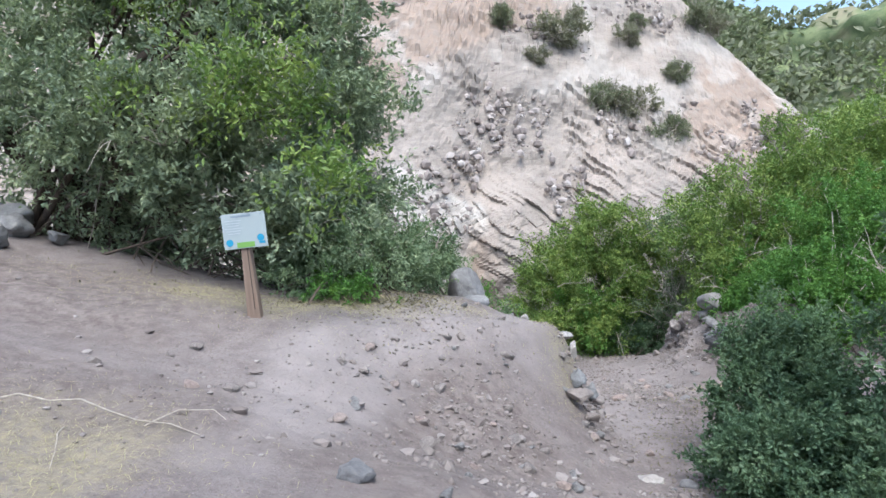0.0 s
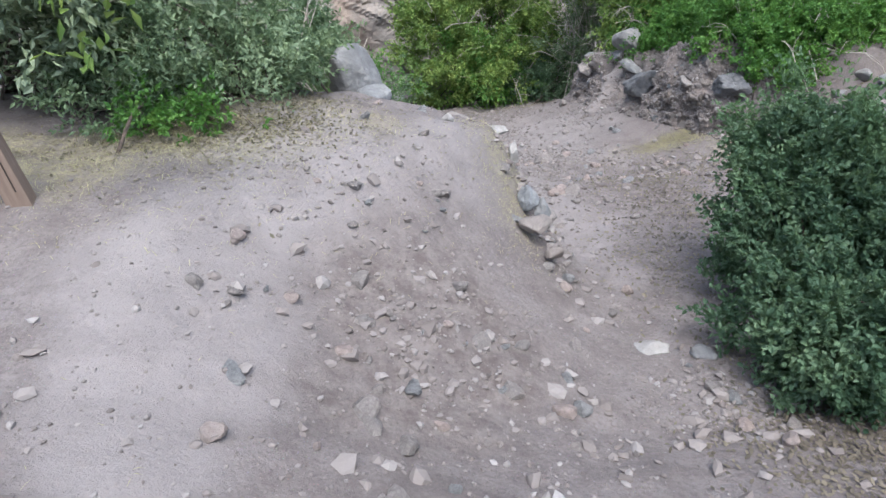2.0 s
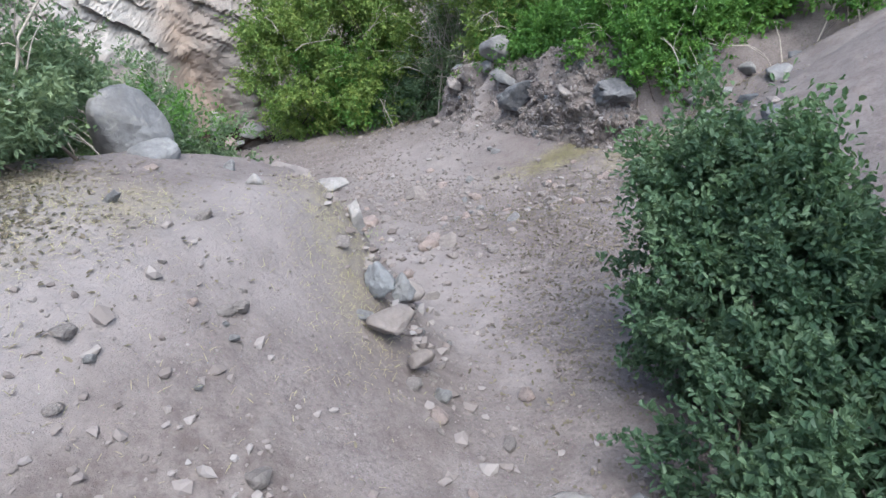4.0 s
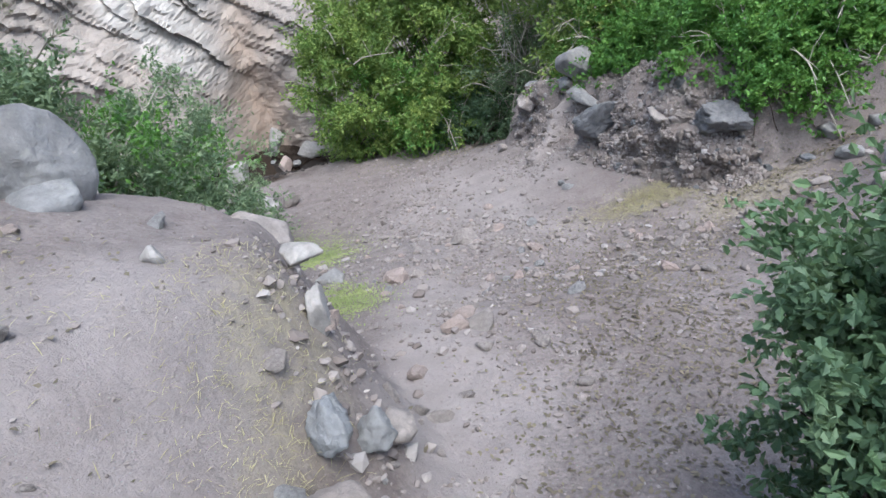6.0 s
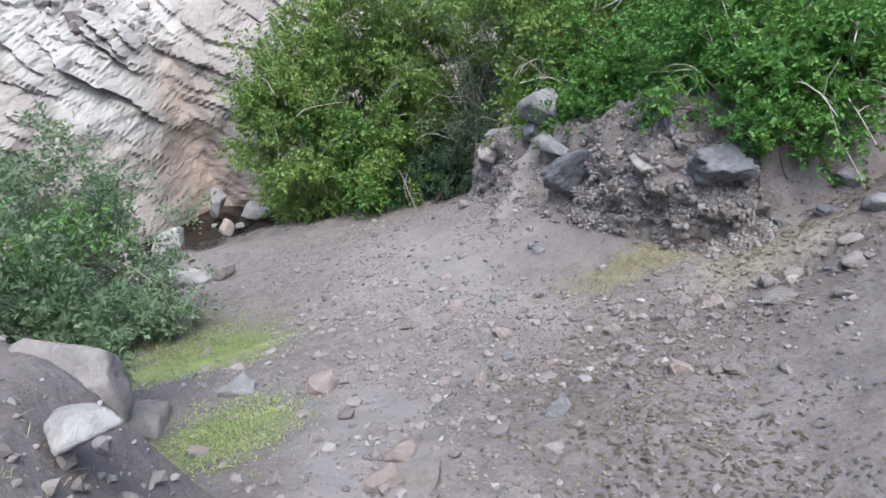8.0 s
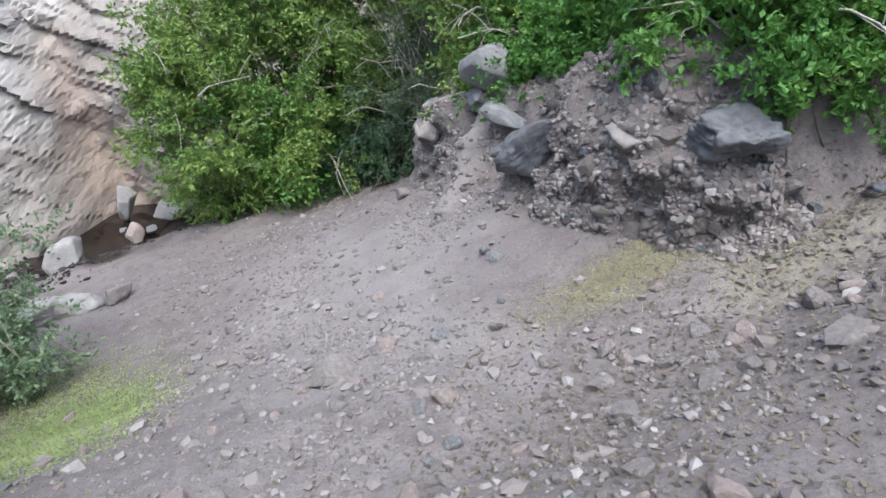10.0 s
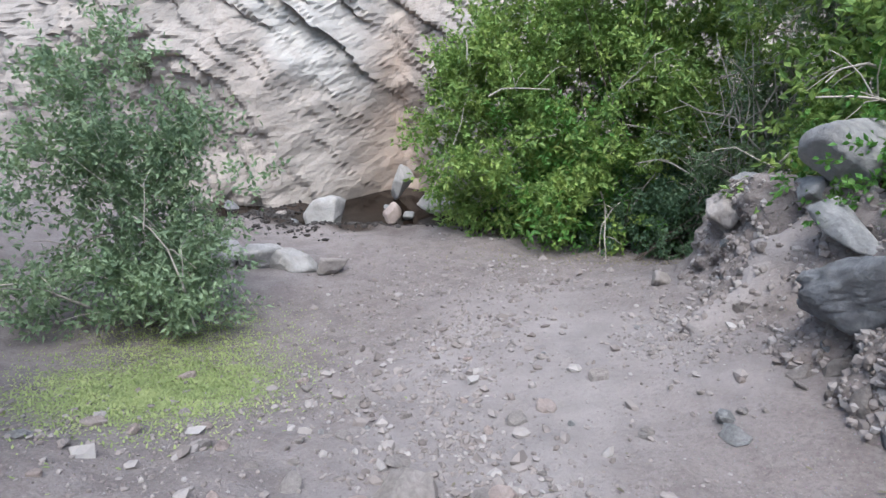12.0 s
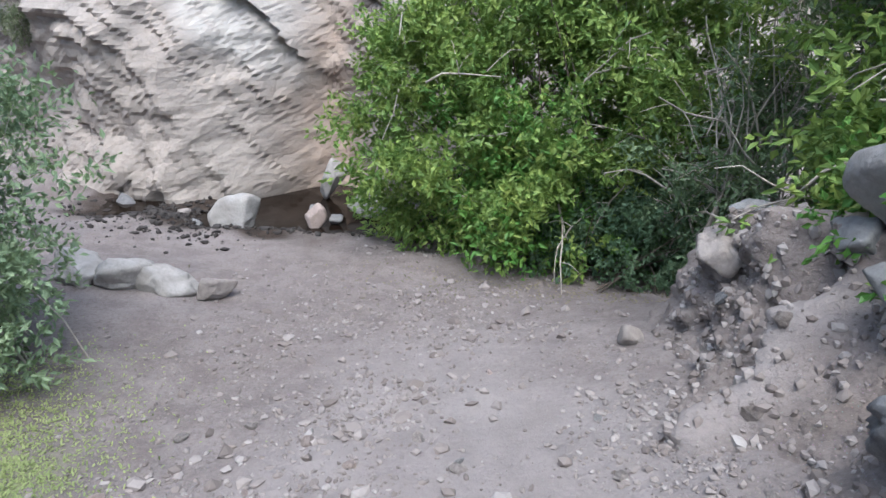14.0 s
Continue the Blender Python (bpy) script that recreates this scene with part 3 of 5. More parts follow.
# pale bare rock above the pool, and broken pale patches up the slope
chalk = step((1.3 - np.hypot((HX + 1.8 + 0.3 * HZ) / 1.0, (HZ - 0.4) / 1.6) - 0.5 * fbm(HX * 1.1, HZ * 1.1, 4, 3, 67)) / 0.35)
chalk = np.maximum(chalk, 0.6 * step((fbm(HX * 0.7, HZ * 0.9, 8, 3, 70) - 0.25) / 0.2) * step((HZ - 2) / 2))
chalk = chalk * (1 - soil * step((1.4 - HZ) / 1.5))
hill_mesh = mesh_of("hillside", np.stack([HX.ravel(), HY.ravel(), (HZ + lift).ravel()], 1), grid_faces(len(hv), len(hx)), CLIFF, False, {"soil": soil.ravel(), "chalk": chalk.ravel()})
tagged(new("hillside_rock", hill_mesh), "pale layered rock slope rising steeply behind the creek", "cliff", kind="structure")

# far green ridges beyond the canyon
for n, (away, tall, low, seed) in enumerate(((55, 40, -8, 71), (130, 60, -12, 72))):
    a = np.radians(np.linspace(-80, 80, 160))
    t = np.linspace(0, 1, 24)
    A, T = np.meshgrid(a, t)
    R = away * (1 + 0.75 * T) + 6 * fbm(A * 6, T * 4, 0, 3, seed)
    crown = (0.78 + 0.25 * fbm(A * 3.0, 0 * A, 0, 3, seed + 1) + 0.3 * np.clip(np.abs(A - 0.55) - 0.15, 0, 1))
    Z = low + (tall - low) * crown * T ** 0.9 + 1.2 * fbm(A * 40, T * 12, 0, 3, seed + 2)
    v = np.stack([(R * np.sin(A)).ravel(), (R * np.cos(A)).ravel(), Z.ravel()], 1)
    nm = Nodes("far scrub")
    col = nm.mix(nm.ramp(nm.noise(0.35, 6, 0.7), [(0.4, 0.0), (0.6, 1.0)]), (0.085, 0.12, 0.06), (0.19, 0.23, 0.12))
    col = nm.mix(nm.ramp(nm.noise(0.12, 4, 0.6), [(0.55, 0.0), (0.7, 0.7)]), col, (0.34, 0.28, 0.22))
    tagged(new("backdrop_hill_%d" % (n + 1), mesh_of("backdrop_hill", v, grid_faces(24, 160), nm.done(col))), "distant scrub-covered green canyon ridge", "hill", kind="structure")

# water of the creek
rng = np.random.default_rng(80)
wx, wy = np.meshgrid(np.linspace(-3.4, 1.2, 70), np.linspace(15.0, 18.8, 36))
wz = np.full(wx.shape, -2.72) + 0.004 * fbm(wx * 3, wy * 3, 0, 2, 81)
wn_ = Nodes("creek water")
wn_.bump(wn_.noise(9, 3, 0.5), 0.15, 0.02)
WATER = wn_.done(wn_.mix(wn_.noise(3, 4), (0.005, 0.004, 0.003), (0.016, 0.01, 0.007)), 0.06, 0, 0.12)
tagged(new("water", mesh_of("water", np.stack([wx.ravel(), wy.ravel(), wz.ravel()], 1), grid_faces(36, 70), WATER)), "dark shallow pool of a small creek", "water", kind="structure")


# ---- the conglomerate bank ----
def bank_surface():
    """Cut face along the path's edge, leaning over at the top, with a lip that runs back into the slope."""
    line_y = np.arange(8.8, 13.7, 0.035)
    line = np.stack([bank_line(line_y), line_y], 1)
    seg = np.r_[0, np.cumsum(np.linalg.norm(np.diff(line, axis=0), axis=1))]
    s = np.arange(0, seg[-1], 0.035)
    px, py = np.interp(s, seg, line[:, 0]), np.interp(s, seg, line[:, 1])
    k = 9
    px = np.convolve(np.pad(px, k, mode="edge"), np.ones(2 * k + 1) / (2 * k + 1), "valid")
    py = np.convolve(np.pad(py, k, mode="edge"), np.ones(2 * k + 1) / (2 * k + 1), "valid")
    nx, ny = -np.gradient(py), np.gradient(px)
    ln = np.hypot(nx, ny)
    nx, ny = nx / ln, ny / ln
    foot = height(px - 0.3, py)
    rim = np.interp(py, [8.9, 9.2, 9.5, 9.9, 10.3, 10.8, 11.4, 12.4, 13.0, 13.6], [-1.3, -0.8, -0.42, -0.28, -0.36, -0.64, -0.7, -0.84, -1.1, -1.9])
    taper = step((s - 0.05) / 0.8)
    rise = np.maximum(rim - foot, 0.05) * taper - 0.2 * (1 - taper)
    hang = np.interp(py, [8.4, 9.0, 9.4, 9.9, 10.5, 10.9, 11.3, 13.7], [0.0, 0.08, 0.12, 0.12, 0.12, 0.0, -0.1, -0.1])
    v = np.linspace(0, 1, 46)
    S, V = np.meshgrid(np.arange(len(s)), v)
    up = np.interp(V, [0, 0.1, 0.5, 0.86, 1.0], [-0.12, 0.02, 0.5, 1.0, 1.0])
    back = np.interp(V, [0, 0.1, 0.25, 0.5, 0.86, 1.0], [-0.38, -0.14, -0.02, 0.07, 0.4, 1.0])
    back = back - hang[S] * np.interp(V, [0.05, 0.25, 0.5, 0.86, 1.0], [0.1, 0.6, 1.0, 0.8, 0.0])
    earthy = step((py - 10.7) / 0.5)[S]
    back = back * (1 - earthy) + earthy * np.interp(V, [0, 0.12, 0.4, 0.7, 0.86, 1.0], [-0.52, -0.42, -0.08, 0.22, 0.42, 1.05])
    up = up * (1 - earthy) + earthy * np.interp(V, [0, 0.12, 0.4, 0.7, 0.86, 1.0], [-0.5, -0.12, 0.2, 0.62, 0.98, 1.0])
    end = step((py - 11.75) / 0.45)[S]
    back = back * (1 - end) + end * np.interp(V, [0, 0.12, 0.4, 0.7, 0.86, 1.0], [-0.34, -0.26, -0.12, -0.06, 0.04, 0.85])
    up = up * (1 - end) + end * np.interp(V, [0, 0.12, 0.4, 0.7, 0.86, 1.0], [-0.5, -0.08, 0.3, 0.72, 0.98, 1.0])
    foot = foot[S]
    X = px[S] - nx[S] * back
    Y = py[S] - ny[S] * back
    Z = foot + rise[S] * up
    lump = (1 - 0.6 * earthy) * (0.09 * fbm(s[S] * 2.2, Z * 2.4, 0, 3, 91) + 0.07 * fbm(s[S] * 6, Z * 7, 0, 3, 92)) + earthy * 0.07 * fbm(s[S] * 5, Z * 1.6, 0, 4, 94) + earthy * 0.04 * fbm(s[S] * 9, Z * 9, 0, 3, 96) + 0.035 * fbm(s[S] * 16, Z * 18, 0, 2, 93)
    across = py[S] - 11.5 - 0.5 * (Z + 1.6) - 0.05 * fbm(Z * 5, 0 * Z, 0, 2, 97)
    rib = 0.17 * np.exp(-((across / 0.1) ** 2)) * step((V - 0.04) / 0.2) * step((0.85 - V) / 0.2)
    crack = 0.12 * np.exp(-(((across - 0.2) / 0.055) ** 2)) * step((V - 0.2) / 0.15) * step((0.9 - V) / 0.2)
    out = lump * step(V / 0.15) * step((1.0 - V) / 0.1) + rib - crack
    pale = np.clip(0.12 * earthy + 7.0 * rib, 0, 1)
    return X + nx[S] * out, Y + ny[S] * out, Z + 0.3 * lump * (V > 0.8), pale


BX, BY, BZ, bank_dust = bank_surface()
bank_me = mesh_of("bank", np.stack([BX.ravel(), BY.ravel(), BZ.ravel()], 1), grid_faces(*BX.shape), BANK, True, {"dust": bank_dust.ravel()})
bank = tagged(new("earth_bank", bank_me), "crumbling conglomerate bank of brown earth full of stones", "bank", kind="structure")

# stones set in the face of the bank
rng = np.random.default_rng(95)
stone_meshes = []
for k in range(12):
    v, f = rock_shape(np.random.default_rng(700 + k), 2, 9, 0.015, 0.05)
    stone_meshes.append(mesh_of("cobble", v * np.array([1.0, 0.8, 0.62]), f, (CLAY, TAN, CLAY, SLATE)[k % 4], smooth=False))
rows, cols = BX.shape


def face_spot(share=0.14):
    """A place on the stony stretch of the face, rarely on the earthy end."""
    while True:
        i, j = int(rows * rng.uniform(0.1, 0.9)), rng.integers(0, cols)
        y = BY[i, j]
        if 8.7 < y < 10.85 or (y < 12.8 and rng.random() < share):
            return i, j


for _ in range(290):
    i, j = face_spot()
    s = 0.026 + 0.085 * rng.random() ** 2.3
    ob = new("cobble", stone_meshes[rng.integers(12)])
    ob.parent = bank
    ob.matrix_local = pose(BX[i, j] + 0.4 * s, BY[i, j] + 0.2 * s, BZ[i, j], *rng.uniform(0, 360, 3)) @ Matrix.Scale(s, 4)
spots = [face_spot(0.45) for _ in range(8000)]
d, f = ball(1)
c = np.array([(BX[i, j], BY[i, j], BZ[i, j]) for i, j in spots])
size = (0.008 + 0.03 * rng.random(len(c)) ** 2.5)[:, None, None]
v = d[None] * (1 + 0.28 * rng.normal(size=(len(c), len(d), 1)).clip(-1.5, 1.5)) * size * rng.uniform(0.6, 1.0, (len(c), 1, 3)) + c[:, None]
bank_grit = (v.reshape(-1, 3), (np.arange(len(c))[:, None, None] * len(d) + f[None]).reshape(-1, 3))

# ---- large stones, each in its place ----
def on_ground(x, y, up=0.0):
    return (x, y, ground(x, y) + up)


rock("boulder", (-0.36, 7.22, 0.29), (0.48, 0.46, 0.5), (0, 8, 20), 301, GREY, 5, 9, 0.16, 0.03, "smooth rounded grey boulder at the mound's far end")
rock("boulder", (-0.22, 6.95, 0.22), (0.34, 0.26, 0.22), (0, 0, 50), 302, GREY, 4, 12, 0.1, 0.04, "squat grey boulder against a rounder one")
rock("boulder", (3.94, 11.85, -0.57), (0.43, 0.4, 0.42), (0, 8, 10), 303, GREY, 5, 10, 0.14, 0.03, "rounded grey boulder on top of the bank")
rock("rock_slab", (3.86, 11.42, -0.86), (0.22, 0.52, 0.15), (26, 8, 35), 304, GREY, 4, 10, 0.05, 0.03, "long pale grey slab lying on the bank's edge")
rock("rock", (3.83, 11.95, -0.82), (0.24, 0.26, 0.22), (0, 0, 10), 305, GREY, 4, label="small grey block under a boulder on the bank")
rock("rock_slab", (3.75, 10.82, -0.99), (0.34, 0.8, 0.3), (-22, 0, 40), 306, SLATE, 5, 14, 0.05, 0.07, "dark slate-grey slab jutting from the bank")
rock("boulder", (4.39, 9.33, -0.69), (0.6, 0.46, 0.34), (4, 8, -32), 307, SLATE, 5, 20, 0.05, 0.1, "large blue-grey angular boulder wedged in the bank")
rock("rock", (4.08, 9.86, -0.76), (0.32, 0.26, 0.14), (10, 14, -40), 308, TAN, 4, 12, 0.05, 0.06, "tan stone shelf sticking out of the bank")
rock("rock", (3.42, 12.48, -1.12), (0.26, 0.25, 0.26), (0, 10, 30), 309, TAN, 4, 12, 0.05, 0.06, "tan block at the bank's broken end")
rock("rock", (3.6, 12.62, -0.93), (0.26, 0.2, 0.1), (4, 0, 20), 310, GREY, 4, 10, 0.05, 0.05, "flat grey stone capping the bank's end")
rock("rock", on_ground(3.1, 12.6, 0.03), (0.18, 0.17, 0.16), (0, 0, 60), 311, TAN, 3, label="tan stone fallen below the bank's end")
# the mound's eroded edge
rock("standing_stone", (0.34, 6.4, 0.1), (0.13, 0.2, 0.1), (-35, 10, 15), 320, PALE, 4, 12, 0.03, 0.05, "narrow pale stone standing out of the mound", category="rock")
rock("edge_stone", (0.88, 6.41, -0.25), (0.11, 0.18, 0.34), (25, 10, 0), 321, PALE, 4, 14, 0.03, 0.05, "pale upright stone in the mound's edge", category="rock")
rock("edge_stone", (0.82, 6.78, -0.13), (0.17, 0.18, 0.13), (0, 10, 40), 322, PALE, 4, 14, 0.03, 0.05, "pale stone in the mound's crumbling edge", category="rock")
rock("rock", (0.62, 7.3, -0.27), (0.4, 0.34, 0.3), (0, 12, 20), 323, TAN, 4, 10, 0.08, 0.05, "brown stone at the mound's edge beside a shrub")
rock("rock", (0.91, 5.88, -0.38), (0.17, 0.27, 0.22), (30, 14, 24), 324, BLUE_STONE, 4, 26, 0.02, 0.09, "blue-grey stone in the mound's eroded edge")
rock("rock", (1.06, 6.02, -0.57), (0.19, 0.22, 0.2), (20, 10, 70), 325, BLUE_STONE, 4, 26, 0.02, 0.09, "blue-grey stone below the mound's edge")
rock("rock", (0.9, 5.55, -0.46), (0.22, 0.2, 0.12), (10, 0, -20), 326, CLAY, 4, 11, 0.05, 0.06, "brown clod of earth and stone in the edge")
rock("rock", (1.0, 5.4, -0.62), (0.15, 0.14, 0.1), (0, 20, 30), 327, CLAY, 3, label="brown stone crumbling from the mound's edge")
rock("rock", (1.12, 6.15, -0.7), (0.22, 0.2, 0.13), (0, 0, 70), 328, TAN, 3, label="brown stone below the mound's edge")
rock("rock", on_ground(-0.5, 2.42, 0.02), (0.26, 0.2, 0.14), (0, 5, 30), 329, SLATE, 4, label="blue-grey stone half buried in the trail")
rock("rock", on_ground(1.36, 4.42, 0.01), (0.24, 0.2, 0.11), (0, 0, 20), 330, PALE, 4, 11, 0.08, 0.05, "flat pale stone at the foot of a bush")
rock("rock", on_ground(1.6, 4.3, 0.0), (0.18, 0.15, 0.1), (0, 0, 70), 331, GREY, 3, label="grey stone at the foot of a bush")
# rocks beside the upper trail
for k, (x, y, sx, sy, sz) in enumerate(((-4.9, 4.7, 0.6, 0.45, 0.24), (-5.75, 6.3, 0.7, 0.5, 0.34), (-6.1, 6.6, 0.6, 0.5, 0.4), (-5.2, 5.3, 0.6, 0.4, 0.3), (-5.4, 6.0, 0.5, 0.4, 0.26), (-4.95, 6.1, 0.3, 0.24, 0.16))):
    rock("rock_slab", on_ground(x, y, 0.1), (sx, sy, sz), (4 * k, 5, 18 * k), 340 + k, GREY, 4, 12, 0.06, 0.06, "weathered grey slab beside the upper trail", "slabs beside the trail")
# pool stones
rock("rock", (-1.2, 15.75, -2.68), (0.7, 0.46, 0.5), (0, -24, 20), 350, PALE, 4, 14, 0.05, 0.04, "pale angular stone standing in the pool")
rock("rock", (-0.36, 16.12, -2.62), (0.24, 0.22, 0.3), (0, 0, 12), 351, PINK, 4, 11, 0.08, 0.03, "pale pinkish stone at the pool's edge")
rock("rock", (0.1, 16.75, -2.56), (0.5, 0.36, 0.3), (0, 6, 15), 352, PALE, 4, 10, 0.12, 0.03, "rounded pale grey stone at the pool's edge")
rock("rock", (-0.16, 16.3, -2.66), (0.24, 0.2, 0.14), (0, 0, 40), 353, GREY, 3, 10, 0.1, 0.03, "small grey stone at the pool's edge")
rock("rock", (-0.58, 17.22, -2.45), (0.34, 0.3, 0.46), (0, 6, 20), 354, PALE, 4, 9, 0.04, 0.03, "squared pale block behind the pool")
for k, (x, y, s) in enumerate(((-1.15, 13.2, 0.5), (-0.78, 13.25, 0.46), (-0.42, 13.35, 0.42))):
    rock("rock_ledge", (x, y, ground(x, y) + 0.06), (s * 1.2, s * 0.8, 0.3), (0, 3 * k, 15 * k), 380 + k, PALE, 4, 14, 0.05, 0.07, "low pale rock ledge beside the creek", "ledge stones beside the creek")
rock("rock", (-0.05, 13.4, -2.34), (0.32, 0.3, 0.24), (0, 8, 30), 356, TAN, 4, 11, 0.06, 0.05, "brown stone at the end of the ledge")
for k, (x, y, s) in enumerate(((-1.7, 15.5, 0.3), (-2.0, 15.9, 0.26), (-1.5, 16.2, 0.22), (-2.4, 15.5, 0.34), (-0.8, 15.5, 0.16), (0.45, 16.1, 0.2), (-0.65, 16.75, 0.2), (0.25, 16.75, 0.24), (-2.9, 16.0, 0.3))):
    rock("rock", (x, y, -2.72), (s, s * 0.8, s * 0.5), (0, 5 * k, 40 * k), 360 + k, (GREY, TAN, SLATE)[k % 3], 3, label="wet stone lying in the creek bed", group="stones in the creek bed")
# left of the gully
rock("boulder", on_ground(0.2, 8.7, 0.02), (0.42, 0.4, 0.34), (0, 0, 30), 370, TAN, 4, 11, 0.09, 0.04, "grey boulder under a flowering shrub")
rock("rock", on_ground(0.72, 8.95, 0.02), (0.26, 0.22, 0.14), (0, 0, 10), 371, GREY, 4, label="dark grey stone beside fresh grass")

for k, (x, y, s) in enumerate(((5.2, 8.7, 0.3), (5.0, 8.05, 0.26), (4.7, 7.75, 0.34), (5.6, 8.9, 0.3), (5.45, 8.35, 0.22), (4.55, 8.2, 0.2), (5.9, 8.5, 0.36), (4.9, 7.4, 0.3), (5.15, 7.7, 0.18), (5.35, 9.15, 0.26), (5.0, 8.95, 0.2), (5.75, 9.35, 0.24), (6.1, 9.2, 0.3), (6.5, 8.9, 0.26), (4.85, 8.6, 0.16), (5.2, 9.4, 0.14))):
    rock("rock", on_ground(x, y, 0.02), (s, s * 0.8, s * 0.55), (0, 8, 37 * k), 390 + k, (GREY, SLATE, TAN)[k % 3], 3, label="grey stone lying on the dirt slope", group="stones on the dirt slope")

# ---- loose stones on the path ----
LOOSE = ((-0.15, 3.36, 0.11), (0.38, 3.86, 0.1), (0.21, 4.56, 0.11), (-0.27, 5.92, 0.09), (1.5, 5.21, 0.1), (-1.54, 3.23, 0.1), (-1.81, 3.19, 0.09),
         (1.26, 8.75, 0.24), (1.55, 7.36, 0.15), (1.72, 7.3, 0.17), (1.65, 7.55, 0.12), (2.99, 8.02, 0.1), (3.2, 8.48, 0.13), (3.76, 8.4, 0.15), (4.3, 8.62, 0.16), (4.05, 8.2, 0.15), (2.99, 9.56, 0.1), (2.04, 9.69, 0.22),
         (2.32, 10.56, 0.1), (2.36, 11.33, 0.09), (1.41, 10.6, 0.09), (0.95, 11.47, 0.08), (-2.13, 3.88, 0.09), (-2.5, 3.2, 0.1), (1.45, 8.72, 0.12), (2.0, 7.0, 0.09))
STONES = []
for k in range(10):
    v, f = rock_shape(np.random.default_rng(900 + k), 2, 9, 0.012, 0.04)
    STONES.append(mesh_of("stone", v * np.array([0.62, 0.48, 0.36]), f, (TAN, TAN, TAN, GREY, PINK)[k % 5], smooth=False))
rng = np.random.default_rng(400)


def loose_stone(x, y, s):
    ob = new("stone", STONES[rng.integers(10)])
    ob.matrix_world = pose(x, y, ground(x, y) + 0.08 * s, *rng.uniform(-28, 28, 2), rng.uniform(0, 360)) @ Matrix.Scale(s, 4)
    tagged(ob, "small angular brown-grey stone lying on the trail", "stone", "loose stones on the trail")


for x, y, s in LOOSE:
    loose_stone(x, y, s)
AREAS = ((-0.1, 4.2, 0.55, 0.65, 60), (1.5, 3.7, 0.2, 0.3, 16), (1.7, 7.6, 0.5, 0.7, 22), (3.6, 8.5, 0.8, 0.6, 70), (2.5, 9.2, 0.9, 0.8, 40), (1.02, 5.8, 0.12, 0.5, 34), (2.0, 10.6, 1.0, 1.0, 34), (1.0, 9.6, 0.7, 0.6, 24), (3.3, 11.2, 0.3, 0.6, 16))
for cx, cy, rx, ry, n in AREAS:
    for _ in range(n):
        loose_stone(rng.normal(cx, rx), rng.normal(cy, ry), 0.035 + (0.12 if cy == 4.3 else 0.08) * rng.random() ** 2)


# ---- gravel and litter ----
def scatter_stuff(name, count, where, sizes, material, seed, label, category, level=1, patchy=False):
    """Very many small stones in one mesh."""
    r = np.random.default_rng(seed)
    x, y = where(r, count)
    if patchy:
        keep = fbm(x * 1.6, y * 1.6, 0, 3, 19) + 0.35 * r.normal(size=count) > 0.05
        x, y = x[keep], y[keep]
    z = height(x, y) + rough(x, y)
    d, f = ball(level)
    s = sizes[0] + (sizes[1] - sizes[0]) * r.random(len(x)) ** 3
    squash = r.uniform(0.45, 1.0, (len(x), 3)) * np.array([1, 1, 0.7])
    jag = 1 + 0.28 * r.normal(size=(len(x), len(d), 1)).clip(-1.5, 1.5)
    turn = r.uniform(0, 2 * np.pi, len(x))
    v = d[None] * jag * squash[:, None] * s[:, None, None] / 2
    c, k = np.cos(turn)[:, None], np.sin(turn)[:, None]
    v = np.stack([v[..., 0] * c - v[..., 1] * k, v[..., 0] * k + v[..., 1] * c, v[..., 2]], -1) + np.stack([x, y, z + 0.1 * s], 1)[:, None]
    faces = (np.arange(len(x))[:, None, None] * len(d) + f[None]).reshape(-1, 3)
    tagged(new(name, mesh_of(name, v.reshape(-1, 3), faces, material, smooth=False)), label, category, kind="stuff")


def gravel_material(name, tone):
    n = Nodes(name)
    r = n.island()
    base = n.ramp(r, [(0.0, (0.125, 0.107, 0.1)), (0.3, (0.18, 0.157, 0.148)), (0.65, (0.225, 0.2, 0.19)), (0.93, (0.265, 0.243, 0.233)), (1.0, (0.33, 0.31, 0.3))])
    base = n.mix(n.math("MULTIPLY", n.noise(50, 5, 0.7), 0.4), base, (0.11, 0.09, 0.084))
    base = n.mix(1.0, base, (tone, tone, tone), "MULTIPLY")
    return n.done(base, 0.9, 0, 0.25)


GRAVEL = gravel_material("gravel", 1.0)
BANK_GRAVEL = gravel_material("bank gravel", 1.05)
grit = child("embedded_grit", mesh_of("embedded_grit", *bank_grit, BANK_GRAVEL, smooth=False), bank)
grit["kind"] = "stuff"


def blobs_of(*spots):
    def where(r, count):
        share = np.array([s[4] for s in spots], float)
        pick = r.choice(len(spots), count, p=share / share.sum())
        a = np.array(spots)[pick]
        return a[:, 0] + a[:, 2] * r.normal(size=count), a[:, 1] + a[:, 3] * r.normal(size=count)
    return where


scatter_stuff("gravel", 32000, blobs_of((0.1, 4.3, 0.7, 0.9, 3), (-1.8, 3.4, 1.0, 0.8, 0.8), (1.5, 5.5, 0.5, 1.4, 2), (1.8, 7.8, 0.6, 1.0, 3), (3.4, 8.4, 1.0, 0.8, 4.5), (1.55, 3.6, 0.3, 0.4, 1.5), (2.0, 10.3, 0.4, 1.3, 5), (1.2, 10.2, 0.8, 1.0, 3), (1.6, 12.9, 1.0, 1.1, 6), (1.9, 11.5, 0.5, 0.8, 4), (2.9, 11.8, 0.4, 0.7, 2), (3.2, 11.3, 0.2, 0.5, 1)),
              (0.008, 0.052), GRAVEL, 410, "scattered brown and grey gravel on the earth", "gravel", patchy=True)
